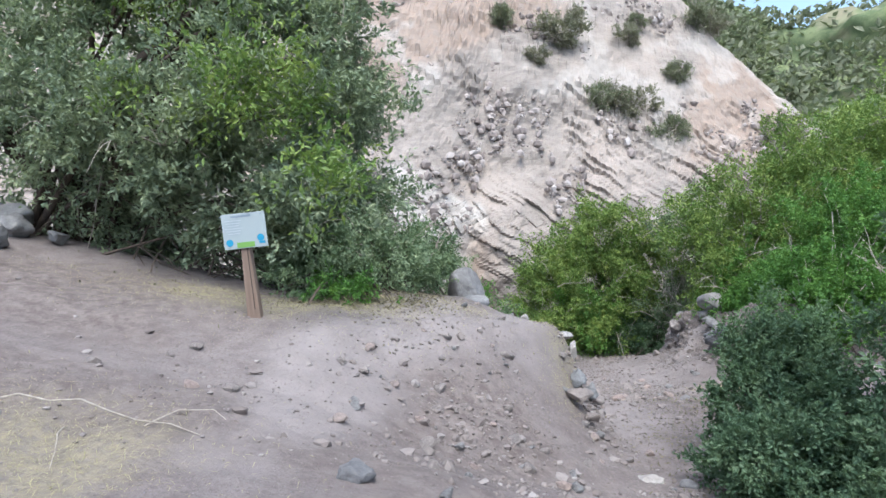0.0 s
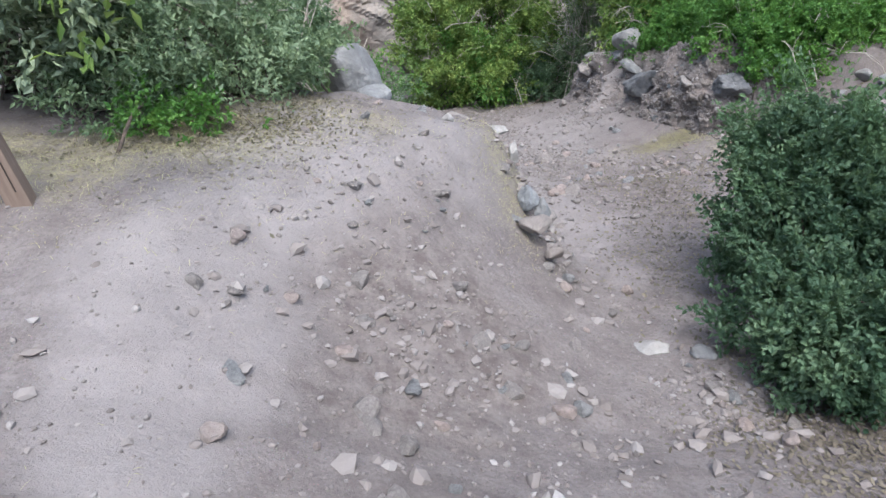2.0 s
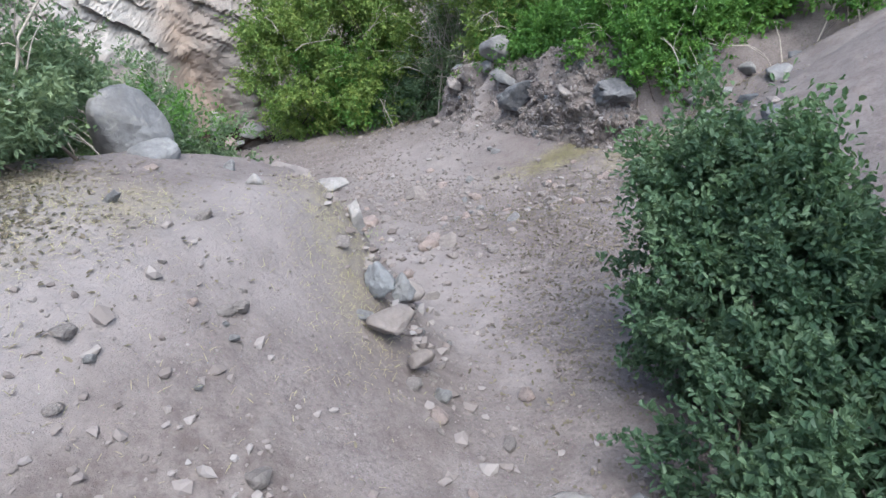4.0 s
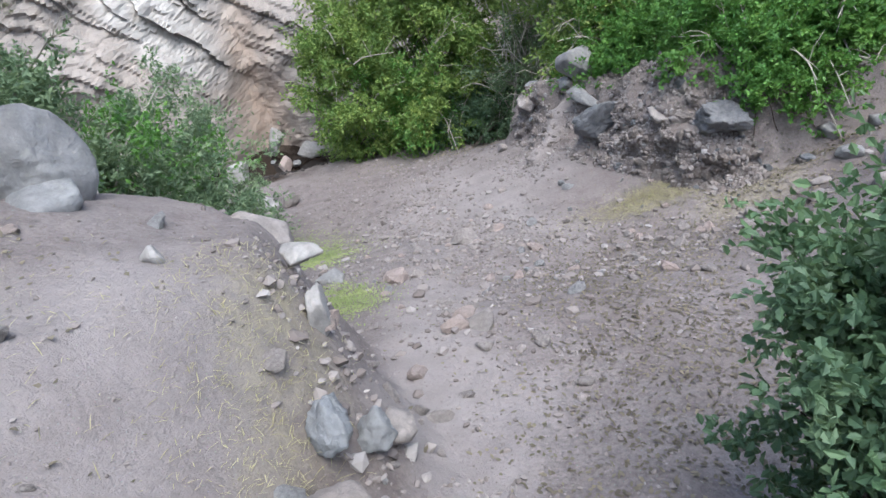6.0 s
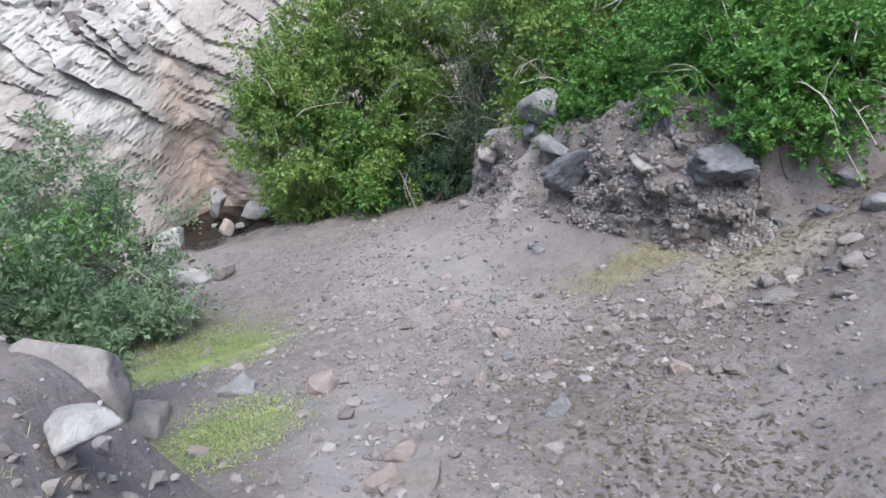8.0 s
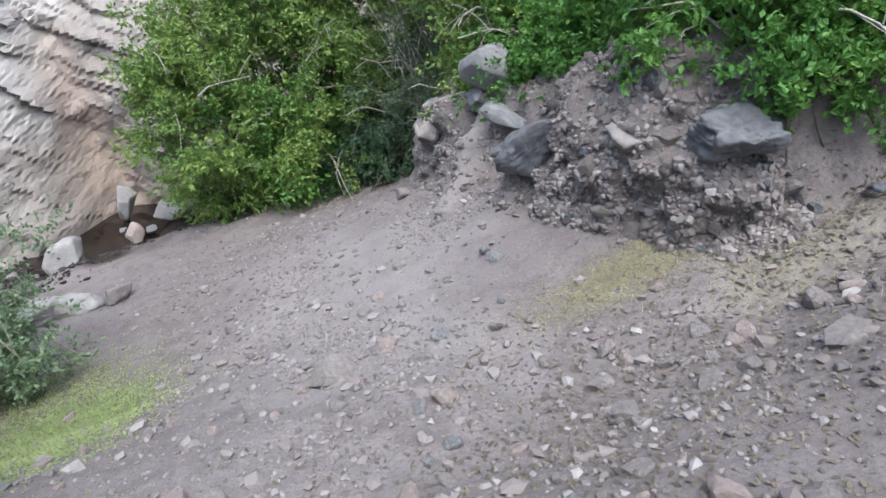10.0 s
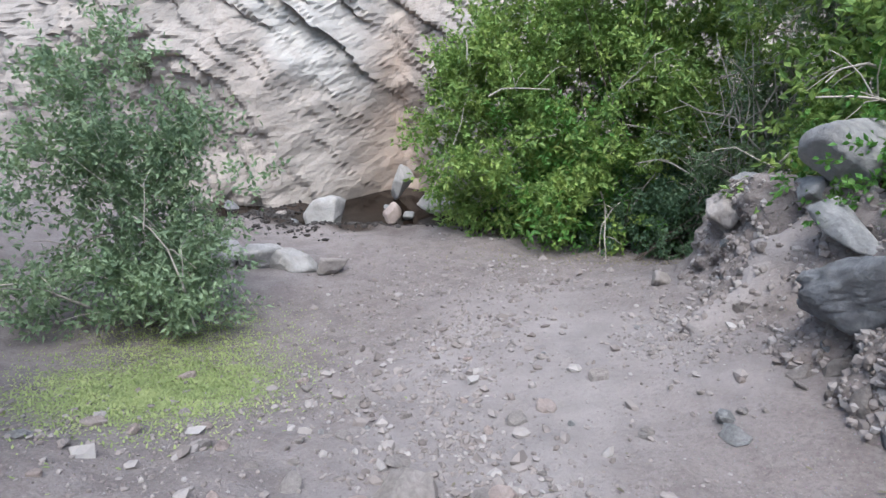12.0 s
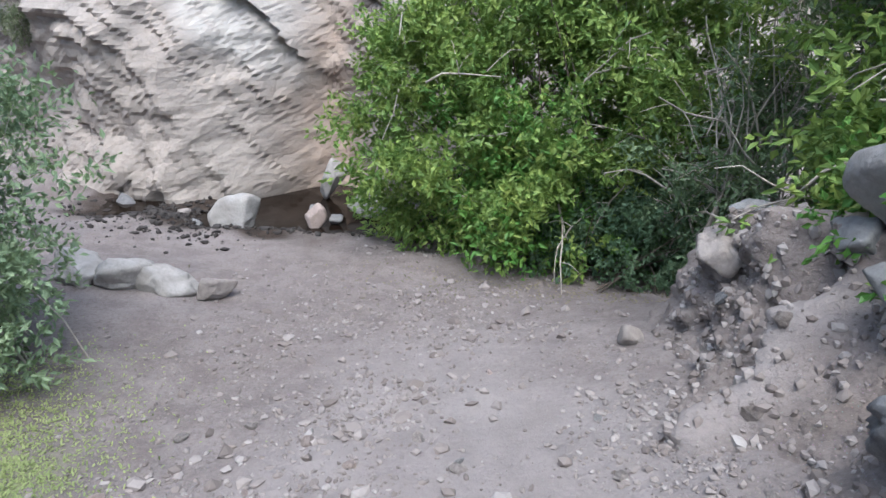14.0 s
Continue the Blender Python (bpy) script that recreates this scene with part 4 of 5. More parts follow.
scatter_stuff("rubble", 2000, blobs_of((-0.05, 4.2, 0.55, 0.6, 4), (0.5, 3.4, 0.5, 0.5, 1.5), (1.55, 3.7, 0.2, 0.35, 1.5), (1.02, 5.8, 0.1, 0.35, 1.6), (0.86, 6.5, 0.1, 0.35, 1.3), (1.7, 7.6, 0.5, 0.7, 1.5), (3.6, 8.5, 0.8, 0.5, 3), (1.9, 10.5, 0.6, 1.2, 3), (1.7, 11.5, 0.4, 0.6, 2), (1.9, 13.2, 0.7, 0.8, 3), (2.6, 9.3, 0.7, 0.6, 2), (0.6, 9.8, 0.6, 0.5, 1.2), (-2.3, 3.2, 0.8, 0.6, 0.5)),
              (0.025, 0.115), gravel_material("rubble", 1.05), 414, "broken tan stones strewn over the trail", "gravel", 1)
scatter_stuff("grit", 18000, blobs_of((0.0, 4.2, 1.2, 1.4, 3), (-1.5, 3.2, 1.2, 1.0, 1.2), (1.6, 6.5, 0.7, 2.0, 3), (2.5, 9.0, 1.3, 1.2, 4), (1.6, 11.8, 1.5, 1.6, 3)),
              (0.005, 0.022), GRAVEL, 411, "fine grit strewn over the trail", "gravel", 1)


scatter_stuff("creek_pebbles", 3600, blobs_of((-1.9, 15.5, 0.6, 0.45, 6), (-0.9, 16.6, 0.6, 0.3, 2), (0.1, 16.2, 0.5, 0.3, 2), (-0.6, 15.6, 0.7, 0.15, 3)), (0.015, 0.11), gravel_material("wet gravel", 0.2), 412, "dark wet pebbles along the creek bed", "gravel")


def scree(count, seed):
    """Broken stones lying on the rock slope."""
    r = np.random.default_rng(seed)
    x, z = r.uniform(-7, 12, count), 0.5 + 11 * r.random(count) ** 1.3
    keep = fbm(x * 0.5, z * 0.5, 0, 3, 77) > -0.1
    x, z = x[keep], z[keep]
    z = z * np.interp(x, [-38, 3, 6.5, 8.5, 10.5, 14, 19], [1, 1, 0.93, 0.66, 0.5, 0.2, 0.0])
    y = cliff_point(x, z)[0] - 0.1
    d, f = ball(1)
    s = 0.03 + 0.17 * r.random(len(x)) ** 4
    v = d[None] * (1 + 0.25 * r.normal(size=(len(x), len(d), 1)).clip(-1.5, 1.5)) * (s[:, None] * r.uniform(0.5, 1, (len(x), 3)))[:, None] + np.stack([x, y, z], 1)[:, None]
    return v.reshape(-1, 3), (np.arange(len(x))[:, None, None] * len(d) + f[None]).reshape(-1, 3)


tagged(new("scree", mesh_of("scree", *scree(9000, 413), gravel_material("pale scree", 1.45), smooth=False)), "loose pale broken rock on the steep slope", "scree", kind="stuff")


def blades_stuff(name, count, where, length, width, lie, material, seed, label, category):
    """Very many thin leaves or blades on the ground; lie: 0 standing, 1 flat."""
    r = np.random.default_rng(seed)
    x, y = where(r, count)
    z = height(x, y) + rough(x, y) + 0.004
    a = r.uniform(0, 2 * np.pi, count)
    tilt = np.clip(r.normal(lie, 0.25, count), 0, 1) * np.pi / 2
    out = np.stack([np.cos(a) * np.sin(tilt), np.sin(a) * np.sin(tilt), np.cos(tilt)], 1)
    flat = np.stack([-np.sin(a), np.cos(a), 0 * a], 1)
    ln, wd = length * r.uniform(0.5, 1.3, (count, 1)), width * r.uniform(0.6, 1.3, (count, 1))
    b = np.stack([x, y, z], 1)
    bend = np.array([0, 0, 1.0]) * ln * r.uniform(0.02, 0.12, (count, 1))
    v = np.stack([b - flat * wd * 0.3, b + flat * wd * 0.3, b + out * ln * 0.5 + flat * wd / 2 + bend, b + out * ln, b + out * ln * 0.5 - flat * wd / 2 + bend], 1)
    faces = (np.arange(count)[:, None, None] * 5 + np.array([[0, 1, 2, 4]])[None]).reshape(-1, 4).tolist() + (np.arange(count)[:, None] * 5 + np.array([4, 2, 3])).tolist()
    tagged(new(name, mesh_of(name, v.reshape(-1, 3), faces, material, smooth=False)), label, category, kind="stuff")


blades_stuff("dry_grass", 24000, blobs_of((-2.3, 5.1, 1.1, 0.4, 6), (-0.9, 5.85, 0.5, 0.25, 2), (-2.2, 1.9, 0.6, 0.5, 3), (0.7, 5.95, 0.14, 0.35, 1.5), (3.85, 9.5, 0.38, 0.13, 4.5), (4.5, 9.05, 0.3, 0.2, 1), (-1.15, 5.6, 0.35, 0.22, 1.5)), 0.045, 0.0024, 0.93, STRAW, 420, "matted dry straw-coloured grass on the ground", "grass")
blades_stuff("leaf_litter", 14000, blobs_of((-2.2, 5.4, 1.2, 0.4, 2), (-0.8, 6.4, 0.5, 0.2, 0.8), (3.7, 8.5, 0.8, 0.6, 4), (2.75, 7.0, 0.4, 1.0, 6), (-1.15, 5.7, 0.45, 0.22, 4), (-0.75, 6.25, 0.15, 0.25, 1), (2.0, 5.6, 0.35, 0.8, 2), (1.85, 3.35, 0.3, 0.35, 4), (2.6, 14.2, 0.9, 0.3, 2), (4.9, 8.9, 0.6, 0.4, 3), (5.8, 9.2, 0.6, 0.4, 3)), 0.03, 0.016, 0.95, DRY_LEAF, 421, "fallen brown leaves lying on the earth", "leaves")
blades_stuff("fresh_grass", 24000, blobs_of((0.12, 10.6, 0.36, 0.4, 5), (0.75, 8.35, 0.2, 0.25, 1.2), (-0.3, 11.4, 0.4, 0.4, 1.5)), 0.022, 0.009, 0.75, GRASS, 422, "low yellow-green ground cover on damp earth", "grass")

# ---- shrubs and trees ----
def foot(x, y):
    return (x, y, ground(x, y))


bush("bush", foot(2.5, 4.75), [((0.15, 0.1, 0.5), (0.6, 0.65, 0.48)), ((0.05, -0.15, 0.4), (0.5, 0.5, 0.45)), ((-0.25, -0.72, 0.34), (0.62, 0.5, 0.52)), ((-0.2, -1.02, 0.3), (0.55, 0.4, 0.42)), ((0.3, -1.35, 0.35), (0.6, 0.45, 0.45)), ((0.2, -1.65, 0.25), (0.45, 0.3, 0.35)), ((0.1, 0.3, 0.82), (0.36, 0.38, 0.32)), ((0.08, 0.55, 0.7), (0.34, 0.38, 0.52))], 501, DARK_LEAF,
     5600, 17, 0.04, 0.025, 0.115, 60, 0.012, None, 0.15, 0, 8, "dense dark green bush with small leathery leaves beside the path", clump=0.05,
     shoots=(([((0.2, 0.25, 0.75), (0.5, 0.55, 0.45))], 330, SPRING_LEAF), ([((0.2, 0.6, 1.0), (0.32, 0.3, 0.42))], 110, SPRING_LEAF)))
bush("bush", foot(3.4, 3.6), [((0, 0, 0.55), (0.8, 0.8, 0.65)), ((0.05, 0.1, 1.3), (0.75, 0.7, 0.8)), ((0.4, 0, 1.9), (0.6, 0.6, 0.5))], 502, DARK_LEAF, 2200, 16, 0.055, 0.026, 0.13, 30, 0.012, None, 0.15, 0, 4, "dense dark green bush with small leathery leaves behind another")
bush("oak_tree", foot(-5.3, 7.2), [((1.1, 0.2, 2.4), (2.6, 1.6, 1.8)), ((2.8, -0.2, 2.2), (1.25, 1.2, 1.4)), ((-1.0, -0.6, 2.2), (1.8, 1.3, 1.7)), ((2.5, -1.3, 1.1), (1.5, 0.7, 0.75)), ((3.5, 0.2, 1.2), (0.8, 0.9, 1.0)), ((1.1, -1.0, 1.5), (1.5, 0.7, 0.7)), ((3.1, -0.8, 0.5), (1.2, 0.6, 0.6)), ((1.4, -0.2, 0.8), (1.2, 0.6, 0.6)), ((0.9, 0.6, 3.9), (2.6, 1.4, 1.2)), ((2.9, 0.2, 3.4), (0.9, 0.9, 0.9))], 503, OAK_LEAF,
     7500, 17, 0.085, 0.038, 0.24, 40, 0.045, BARK, 0.3, 0, 4, "spreading grey-green oak with dark low branching trunks", "tree", dead=60, clump=0.15,
     trunks=(((0.0, 0, -0.1), (-0.9, -0.3, 1.5), 0.15, 0.06), ((0.1, -0.1, -0.1), (-0.25, -0.2, 2.0), 0.17, 0.07), ((0.15, -0.1, -0.1), (0.7, -0.5, 2.1), 0.14, 0.05), ((0.1, 0, 0.0), (1.9, -0.5, 1.5), 0.12, 0.04), ((0.0, -0.1, 0.02), (-1.3, -0.7, 0.5), 0.08, 0.03), ((1.9, 0.2, -0.5), (3.3, -0.3, 0.2), 0.08, 0.03), ((0.6, -0.5, 1.6), (3.4, -0.9, 2.1), 0.06, 0.015), ((0.5, -0.5, 1.9), (2.6, -0.7, 3.0), 0.06, 0.015)),
     shoots=(([((3.5, -2.1, 0.72), (0.3, 0.2, 0.22)), ((2.2, -1.8, 1.4), (1.2, 0.4, 0.4)), ((3.0, -1.6, 1.7), (0.9, 0.5, 0.5)), ((1.8, -1.0, 3.2), (1.6, 0.5, 0.6))], 300, LIME_LEAF), ([((3.78, -2.55, 0.82), (0.2, 0.16, 0.12))], 30, LIME_LEAF)))
bush("bush", foot(-3.6, 7.1), [((0, 0, 0.3), (1.2, 0.6, 0.7)), ((-1.3, 0, 0.6), (1.0, 0.6, 0.7)), ((1.1, 0.1, 0.5), (0.9, 0.6, 0.7))], 517, OAK_LEAF, 1500, 16, 0.07, 0.03, 0.2, 50, 0.012, None, 0.6, 0, 4, "dusky undergrowth beneath the oak", dead=20, clump=0.14)
bush("bush", foot(-1.5, 6.45), [((0, 0, 0.32), (0.75, 0.6, 0.42)), ((0.65, 0.25, 0.28), (0.4, 0.42, 0.34)), ((-0.6, 0.5, 0.6), (0.9, 0.6, 0.75)), ((-0.25, -0.45, 0.16), (0.6, 0.3, 0.26)), ((0.3, 0.8, 0.3), (0.7, 0.5, 0.45))], 504, SAGE_LEAF, 2500, 18, 0.048, 0.023, 0.14, 40, 0.01, None, 0.4, 0, 4, "low grey-green shrub at the edge of the mound", dead=10, shoots=(([((0, -0.2, 0.35), (0.8, 0.5, 0.4))], 180, HAZY_LEAF),))
for x, y, k in ((-1.24, 5.72, 0), (-1.62, 5.75, 1)):
    bush("bush", foot(x, y), [((0, 0, 0.06), (0.18, 0.13, 0.11))], 505 + 40 * k, IVY_LEAF, 90, 12, 0.045, 0.025, 0.08, 10, 0.005, None, 0.12, 0, 4, "small bright green sprig on dry grass")
bush("flowering_shrub", foot(-0.4, 8.5), [((0, 0, 0.55), (0.6, 0.5, 0.65)), ((0.4, 0.2, 0.35), (0.4, 0.4, 0.4)), ((-0.7, 0.2, 0.8), (0.8, 0.6, 0.9)), ((-1.3, 0.6, 0.9), (0.8, 0.7, 0.9)), ((-0.8, 0.3, 1.3), (0.8, 0.6, 0.6))], 506, SAGE_LEAF, 2500, 18, 0.05, 0.023, 0.14, 40, 0.008, TWIG, 0.3, 0, 4, "green shrub with small cream blossoms below the mound", dead=14,
     shoots=(([((0.25, -0.1, 0.55), (0.5, 0.5, 0.5))], 22, BLOSSOM), ([((-0.1, 0, 0.8), (0.8, 0.5, 0.6))], 160, IVY_LEAF)))
bush("bush", foot(-0.7, 11.95), [((0, 0, 0.8), (0.6, 0.6, 0.75)), ((-0.7, 0.2, 0.9), (0.8, 0.7, 0.9)), ((0.15, -0.25, 0.35), (0.5, 0.5, 0.36)), ((-0.6, -0.4, 0.4), (0.7, 0.5, 0.42)), ((-0.4, 0, 1.7), (0.6, 0.5, 0.6))], 507, HAZY_LEAF, 1250, 15, 0.058, 0.029, 0.18, 22, 0.006, TWIG, 0.2, 0, 4, "loose green shrub with bare twigs beside the creek", dead=6, clump=0.12, shoots=(([((0, 0, 0.8), (0.7, 0.7, 0.9)), ((-0.5, 0.1, 1.4), (0.7, 0.6, 0.7))], 220, SAGE_LEAF),))
bush("bush", foot(2.2, 15.9), [((0, 0, 1.4), (1.6, 1.2, 1.6)), ((-1.0, -0.1, 1.2), (0.85, 0.9, 1.1)), ((1.4, 0.5, 1.2), (1.0, 0.8, 1.2)), ((1.0, -0.2, 2.4), (1.2, 0.8, 0.7)), ((-0.4, -0.7, 0.7), (1.2, 0.7, 0.7)), ((0.6, 0.4, 2.9), (1.4, 1.0, 1.2)), ((-1.1, 0.3, 2.2), (0.75, 0.8, 1.0))], 508, LIME_LEAF,
     4300, 18, 0.085, 0.04, 0.26, 30, 0.012, BARK, 0.5, 0.1, 4, "large yellow-green willowy bush over the creek", dead=75, clump=0.13,
     shoots=(([((0.2, -0.3, 0.9), (1.0, 0.7, 0.9)), ((-0.1, -0.8, 0.5), (0.8, 0.5, 0.5))], 420, IVY_LEAF),))
# dark leaf colour stands in for the shaded gap at the big bush's foot
bush("bush", foot(3.15, 14.75), [((0, 0, 0.3), (0.6, 0.4, 0.4)), ((0.5, 0.2, 0.5), (0.6, 0.5, 0.5)), ((-0.5, 0.2, 0.3), (0.5, 0.4, 0.35))], 520, DARK_LEAF, 900, 14, 0.06, 0.032, 0.16, 20, 0.007, BARK, 0.3, 0, 4, "undergrowth in a dark leaf colour for the shade under a larger bush", dead=8, clump=0.1)
bush("bush", foot(4.35, 14.7), [((0, 0, 0.9), (0.9, 0.9, 1.0)), ((0.4, 0.4, 1.8), (1.0, 0.9, 1.0)), ((0.3, 0.8, 2.8), (1.1, 0.8, 0.9))], 514, SAGE_LEAF, 1700, 14, 0.07, 0.03, 0.22, 60, 0.01, TWIG, 0.4, 0, 4, "grey-green shrub full of dead twigs behind the bank", dead=110)
bush("bush", foot(5.2, 13.0), [((0, 0, 1.0), (1.4, 1.3, 1.4)), ((-0.7, 0.6, 1.6), (1.1, 1.0, 1.3)), ((1.0, 0, 1.8), (1.4, 1.2, 1.5)), ((-0.7, -0.8, 0.5), (0.8, 0.6, 0.6)), ((1.5, 0.8, 3.0), (1.4, 1.1, 1.1))], 509, LIME_LEAF, 3200, 16, 0.08, 0.04, 0.26, 60, 0.014, TWIG, 0.4, 0.1, 4, "tall green bush growing on top of the bank", dead=50, clump=0.13)
bush("bush", foot(5.15, 11.4), [((0, 0, 0.25), (0.9, 0.7, 0.5)), ((0.7, 0.5, 0.7), (0.9, 0.8, 0.8)), ((-0.6, 0.2, 0.1), (0.4, 0.5, 0.35)), ((-0.2, -0.5, 0.1), (0.6, 0.3, 0.25)), ((-0.2, 1.0, 0.4), (0.7, 0.6, 0.6))], 510, IVY_LEAF, 1900, 15, 0.058, 0.036, 0.16, 50, 0.008, TWIG, 0.25, 0.1, 4, "bright green leafy bush spilling over the bank's top", dead=16, clump=0.12)
for k, (x, y) in enumerate(((4.24, 11.6), (4.15, 12.1), (4.5, 11.2), (4.05, 12.35))):
    bush("bush", foot(x, y), [((0, 0, 0.18), (0.28, 0.26, 0.24)), ((0.15, 0.2, 0.32), (0.3, 0.28, 0.26))], 540 + k, IVY_LEAF, 300, 13, 0.052, 0.033, 0.12, 10, 0.005, BARK, 0.1, 0.1, 4, "low leafy green plant among stones on the bank's top", clump=0.1)
bush("bush", foot(5.55, 10.3), [((0, 0, 0.3), (1.0, 0.7, 0.5)), ((0.9, 0.4, 0.7), (1.1, 0.9, 0.9)), ((0.3, 1.0, 0.9), (1.1, 0.8, 1.0)), ((-0.7, -0.35, 0.1), (0.5, 0.35, 0.25))], 511, IVY_LEAF, 2100, 15, 0.058, 0.036, 0.16, 50, 0.008, TWIG, 0.25, 0.1, 4, "bright green leafy bush on the slope above the bank", dead=16, clump=0.12)
bush("bush", foot(7.0, 10.6), [((0, 0, 0.8), (1.4, 1.2, 1.2)), ((0.6, 1.2, 1.4), (1.5, 1.2, 1.4)), ((-0.6, -0.6, 0.4), (0.9, 0.6, 0.5))], 512, IVY_LEAF, 2000, 15, 0.08, 0.045, 0.2, 50, 0.01, TWIG, 0.4, 0.1, 4, "large green bush higher up the slope", clump=0.14)
bush("bush", foot(4.92, 9.62), [((0, 0, 0.15), (0.5, 0.35, 0.32)), ((0.45, 0.05, 0.2), (0.5, 0.35, 0.36)), ((-0.35, 0.3, 0.15), (0.4, 0.3, 0.3)), ((0.1, 0.6, 0.4), (0.8, 0.5, 0.5))], 515, IVY_LEAF, 1300, 14, 0.05, 0.032, 0.12, 20, 0.006, TWIG, 0.2, 0.1, 4, "low bright green plant beside a boulder in the bank", dead=6, clump=0.1)
bush("bush", foot(6.3, 9.85), [((-0.5, -0.1, 0.15), (0.5, 0.3, 0.3)), ((0, 0, 0.2), (0.8, 0.5, 0.35)), ((0.8, 0.3, 0.4), (0.7, 0.6, 0.5))], 516, IVY_LEAF, 1300, 14, 0.065, 0.042, 0.14, 30, 0.007, TWIG, 0.3, 0.1, 4, "low leafy green plant on the dirt slope", dead=8, clump=0.12)
bush("bush", foot(8.0, 13.5), [((0, 0, 1.4), (2.0, 1.5, 1.8)), ((-1.4, 0.5, 2.0), (1.6, 1.3, 1.7)), ((0.6, 0.6, 3.4), (2.0, 1.3, 1.4))], 513, LIME_LEAF, 3000, 16, 0.09, 0.045, 0.3, 50, 0.014, TWIG, 0.5, 0.1, 4, "tall yellow-green bush on the upper slope", clump=0.16)

bush("bush", foot(5.32, 9.48), [((0, 0, 0.15), (0.35, 0.3, 0.25)), ((0.4, 0.25, 0.2), (0.4, 0.3, 0.3)), ((-0.3, 0.2, 0.1), (0.3, 0.25, 0.2))], 519, IVY_LEAF, 700, 13, 0.06, 0.04, 0.12, 16, 0.006, TWIG, 0.2, 0.1, 4, "low leafy green plant rooted in litter on the slope", dead=12, clump=0.1)
for k, (x, y) in enumerate(((4.82, 9.36), (5.25, 9.3), (5.75, 9.45))):
    bush("bush", foot(x, y), [((0, 0, 0.12), (0.32, 0.26, 0.2)), ((0.25, 0.2, 0.2), (0.3, 0.25, 0.22))], 530 + k, IVY_LEAF, 380, 13, 0.048, 0.032, 0.11, 8, 0.005, BARK, 0.12, 0.1, 4, "low leafy green plant hanging over the dirt slope", clump=0.1)
bush("bush", foot(7.6, 9.0), [((0, 0, 0.3), (0.9, 0.6, 0.5)), ((0.7, 0.5, 0.6), (0.8, 0.7, 0.7))], 518, IVY_LEAF, 900, 14, 0.065, 0.042, 0.14, 30, 0.007, TWIG, 0.3, 0.1, 4, "leafy green bush at the top of the dirt slope", dead=20, clump=0.12)

# shrubs on the rock slope, copies of two kinds
rng = np.random.default_rng(560)


def on_slope(x, z):
    return (x, float(cliff_point(x, z)[0]) - 0.1, z)


kinds = [bush("hillside_shrub", on_slope(x, z), [((0, 0, 0.45), (1.0, 0.8, 0.6)), ((0.6, 0, 0.4), (0.6, 0.6, 0.5))], 561 + k, mat, 420, 12, 0.12, 0.05, 0.22, 20, 0.012, TWIG, 0.3, 0, 4, label, "bush", "shrubs on the rock slope", dead=40, clump=0.12, level=True)
         for k, (x, z, mat, label) in enumerate(((-4.0, 9.5, FAR_LEAF, "grey-green shrub rooted in the rocky slope"), (1.6, 7.4, DUSTY_LEAF, "dusty half-bare grey shrub rooted in the rocky slope")))]
SLOPE_SHRUBS = ((-0.8, 8.2, 0.75), (4.6, 7.6, 0.7), (3.6, 4.7, 0.9), (4.5, 4.4, 0.9), (6.4, 6.0, 0.65), (0.8, 6.4, 0.5), (5.4, 3.4, 0.9), (8.6, 8.4, 0.9), (5.4, 8.6, 0.5), (2.6, 8.4, 0.5), (7.6, 8.9, 0.8), (10.6, 3.4, 1.0), (-3.8, 1.6, 0.5), (-5.0, 0.4, 0.5), (-4.4, -0.8, 0.35), (-6, 6, 0.9), (11.5, 2.0, 1.0), (-9, 4, 1.0))
for k, (x, z, s) in enumerate(SLOPE_SHRUBS):
    one = copy_thing(kinds[k % 2], pose(*on_slope(x, z), 0, 0, 70 * k))
    one.scale = (s, s, s)

# woods on the far slopes
r = np.random.default_rng(570)
n = 26000
a = np.radians(r.uniform(-8, 62, n))
t_ = r.random(n)
lump = r.integers(0, 900, n)
a, t_ = a[lump] + r.normal(0, 0.012, n), t_[lump] + r.normal(0, 0.012, n)
dist = 55 * (1 + 0.75 * t_) - 2 + r.normal(0, 0.5, n)
crown = 0.78 + 0.25 * fbm(a * 3.0, 0 * a, 0, 3, 72) + 0.3 * np.clip(np.abs(a - 0.55) - 0.15, 0, 1)
zz = -8 + 48 * crown * np.clip(t_, 0, 1) ** 0.9 + r.uniform(0, 2.4, n)
tips = np.stack([dist * np.sin(a), dist * np.cos(a), zz], 1)
v, f = leaf_cloud(r, tips, unit(r.normal(size=(n, 3)) + np.array([0, -0.4, 0.6])), 1, 1.1, 0.7, 0.3)
tagged(new("far_woods", mesh_of("far_woods", v, f, FAR_LEAF, smooth=False)), "hazy green scrub woods covering the far canyon slope", "trees", kind="stuff")

# ---- the trail sign ----
def flat_material(name, colour, rough=0.6):
    n = Nodes(name)
    return n.done(n.mix(n.math("MULTIPLY", n.noise(30, 5, 0.7), 0.25), colour, tuple(c * 0.7 for c in colour)), rough)


def post_wood():
    n = Nodes("weathered post wood")
    g = n.noise(9, 8, 0.7, stretch=(4, 4, 0.3))
    n.bump(g, 0.5, 0.006)
    return n.done(n.mix(n.ramp(g, [(0.3, 0.0), (0.7, 1.0)]), (0.15, 0.108, 0.085), (0.23, 0.172, 0.138)), 0.85)


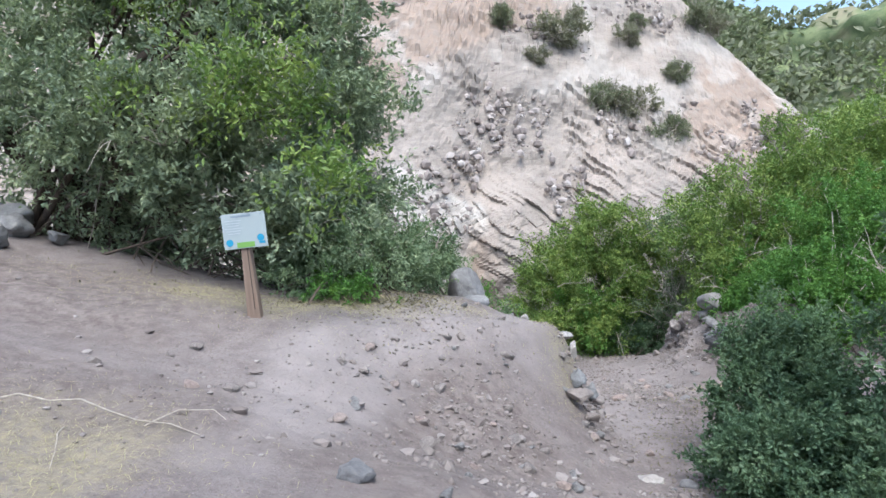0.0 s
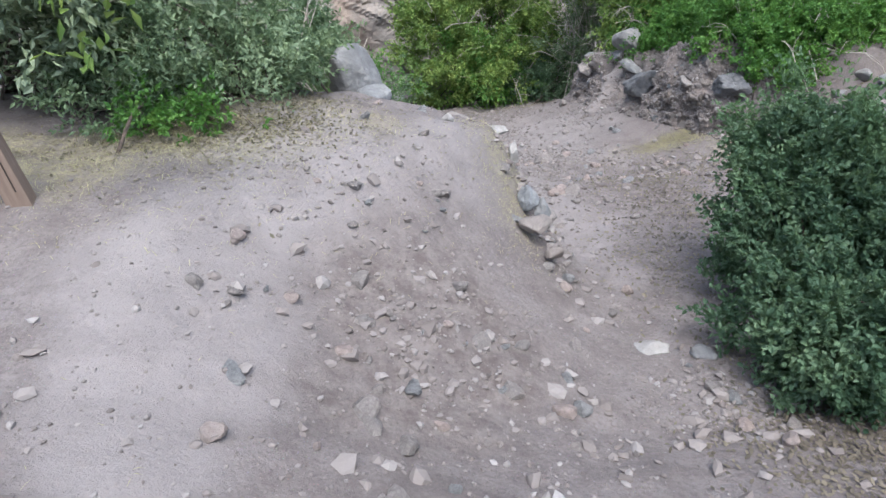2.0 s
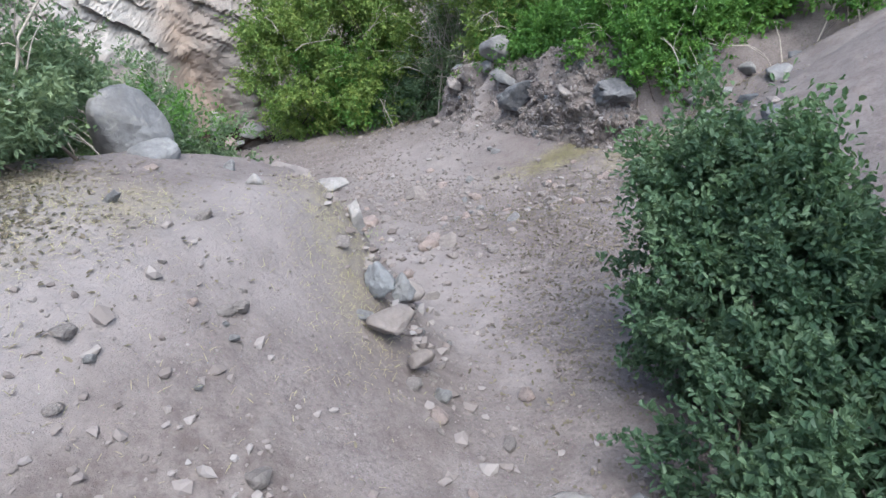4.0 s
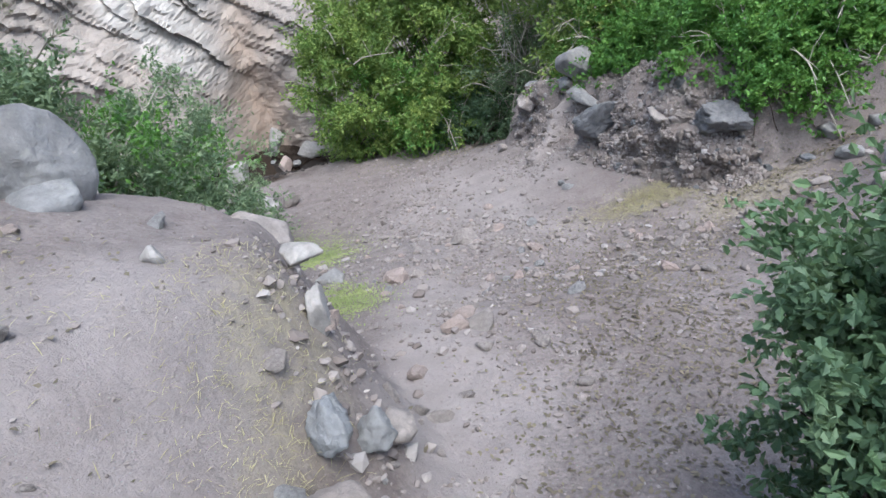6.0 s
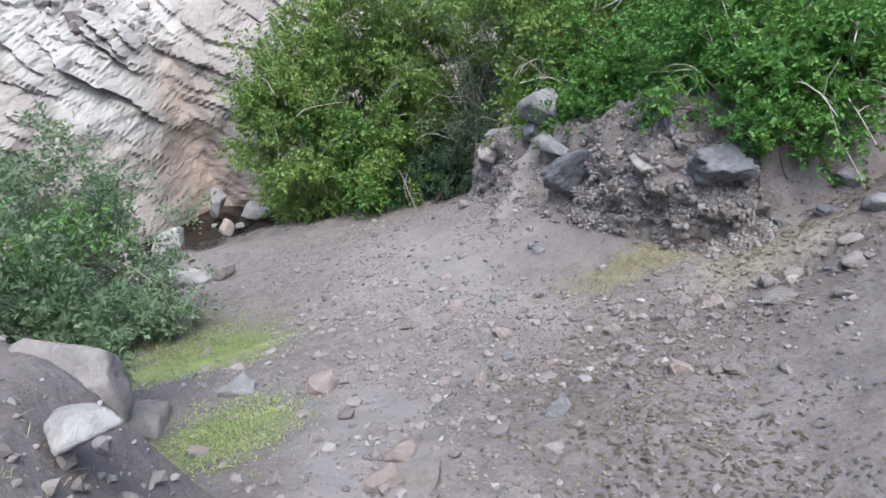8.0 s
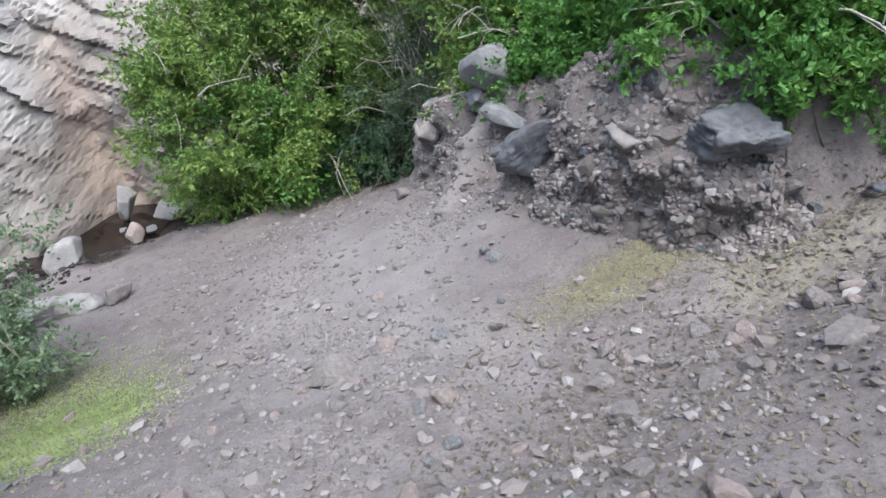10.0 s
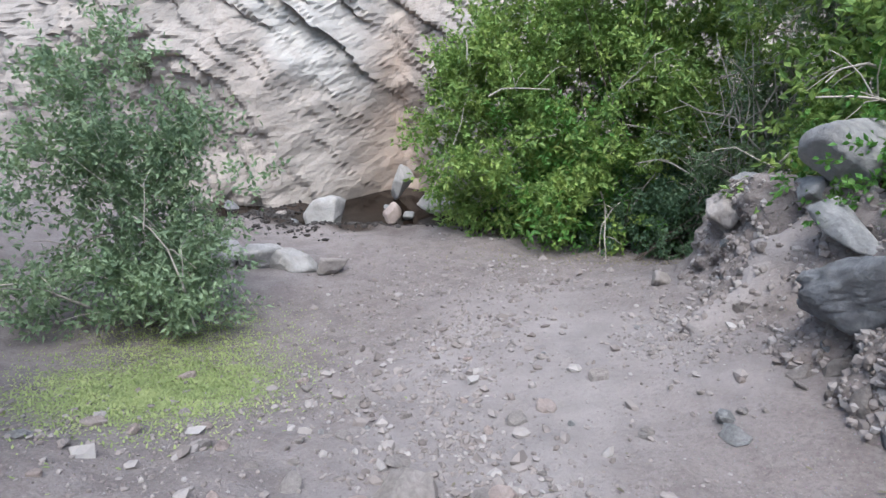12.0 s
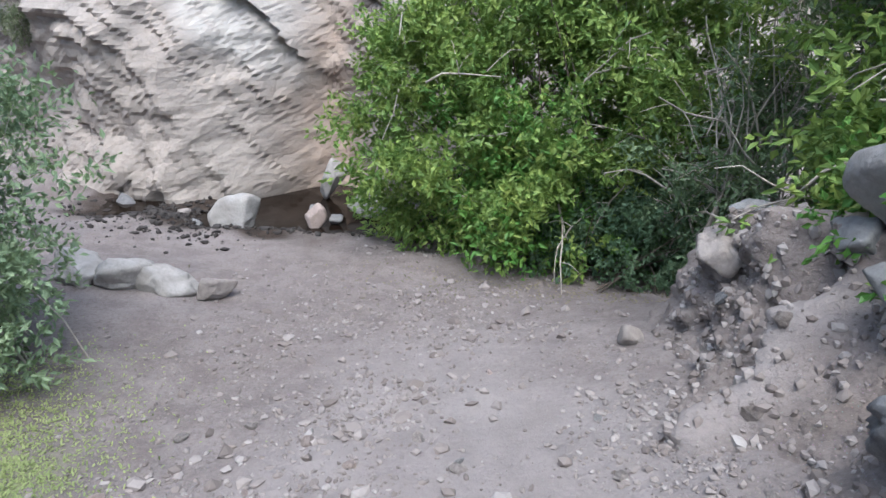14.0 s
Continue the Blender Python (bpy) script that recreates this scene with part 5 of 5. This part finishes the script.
sign = empty("trail_sign")
sign.matrix_world = pose(-1.97, 4.6, ground(-1.97, 4.6) + 0.02, 0, -5.5, 8)
WOOD = post_wood()
bm = box((0.115, 0.095, 0.92), (0, 0, 0.42), 0.006)
for v in bm.verts:
    if v.co.z > 0.85:
        v.co.x *= 0.45
post = part("post", bm, WOOD, sign, "weathered square wooden post with a split")
part("split", box((0.006, 0.004, 0.6), (0.018, -0.0485, 0.35)), flat_material("dark split", (0.03, 0.022, 0.018)), post)
WHITE = flat_material("white sign sheet", (0.31, 0.365, 0.385), 0.5)
panel = part("panel", box((0.37, 0.012, 0.3), (0.02, -0.062, 0.73), 0.003), WHITE, sign, "pale printed notice panel")
INK, BLUE, GREEN = flat_material("grey ink", (0.2, 0.25, 0.3)), flat_material("blue print", (0.03, 0.25, 0.42)), flat_material("green print", (0.16, 0.32, 0.08))
part("title", box((0.17, 0.002, 0.016), (0.0, -0.0695, 0.855)), INK, panel)
for k in range(6):
    part("text_line", box((0.14 - 0.02 * (k % 3), 0.002, 0.006), (-0.07, -0.0695, 0.82 - 0.022 * k)), flat_material("pale ink", (0.4, 0.45, 0.5)), panel)


def disc(radius, centre):
    b = bmesh.new()
    bmesh.ops.create_cone(b, cap_ends=True, segments=28, radius1=radius, radius2=radius, depth=0.002, matrix=Matrix.Translation(centre) @ pose(0, 0, 0, 90))
    return b


part("round_picture", disc(0.03, (-0.115, -0.0695, 0.635)), BLUE, panel)
part("round_picture", disc(0.03, (0.15, -0.0695, 0.66)), BLUE, panel)
part("leaf_picture", box((0.15, 0.002, 0.045), (0.02, -0.0695, 0.61)), GREEN, panel)
part("small_print", box((0.05, 0.002, 0.02), (0.16, -0.0695, 0.62)), BLUE, panel)
for k in (-1, 1):
    part("screw", disc(0.006, (0.17 * k, -0.0695, 0.86)), INK, panel)
tagged(sign, "small trail notice on a weathered wooden post", "sign")

# fallen stick beside the trail
rng = np.random.default_rng(600)
lines = [limb(rng, (-2.6, 2.1, 0.42), (-1.35, 2.45, 0.24), 0.007, 0.003, 0.16, 10), limb(rng, (-2.0, 2.25, 0.33), (-1.75, 1.85, 0.3), 0.005, 0.002, 0.1, 6), limb(rng, (-1.7, 2.4, 0.28), (-1.3, 2.62, 0.27), 0.004, 0.002, 0.2, 6)]
v, f = tubes(lines, 6)
tagged(new("fallen_branch", mesh_of("fallen_branch", v, f, TWIG)), "dry bare grey branch lying on the ground", "branch")
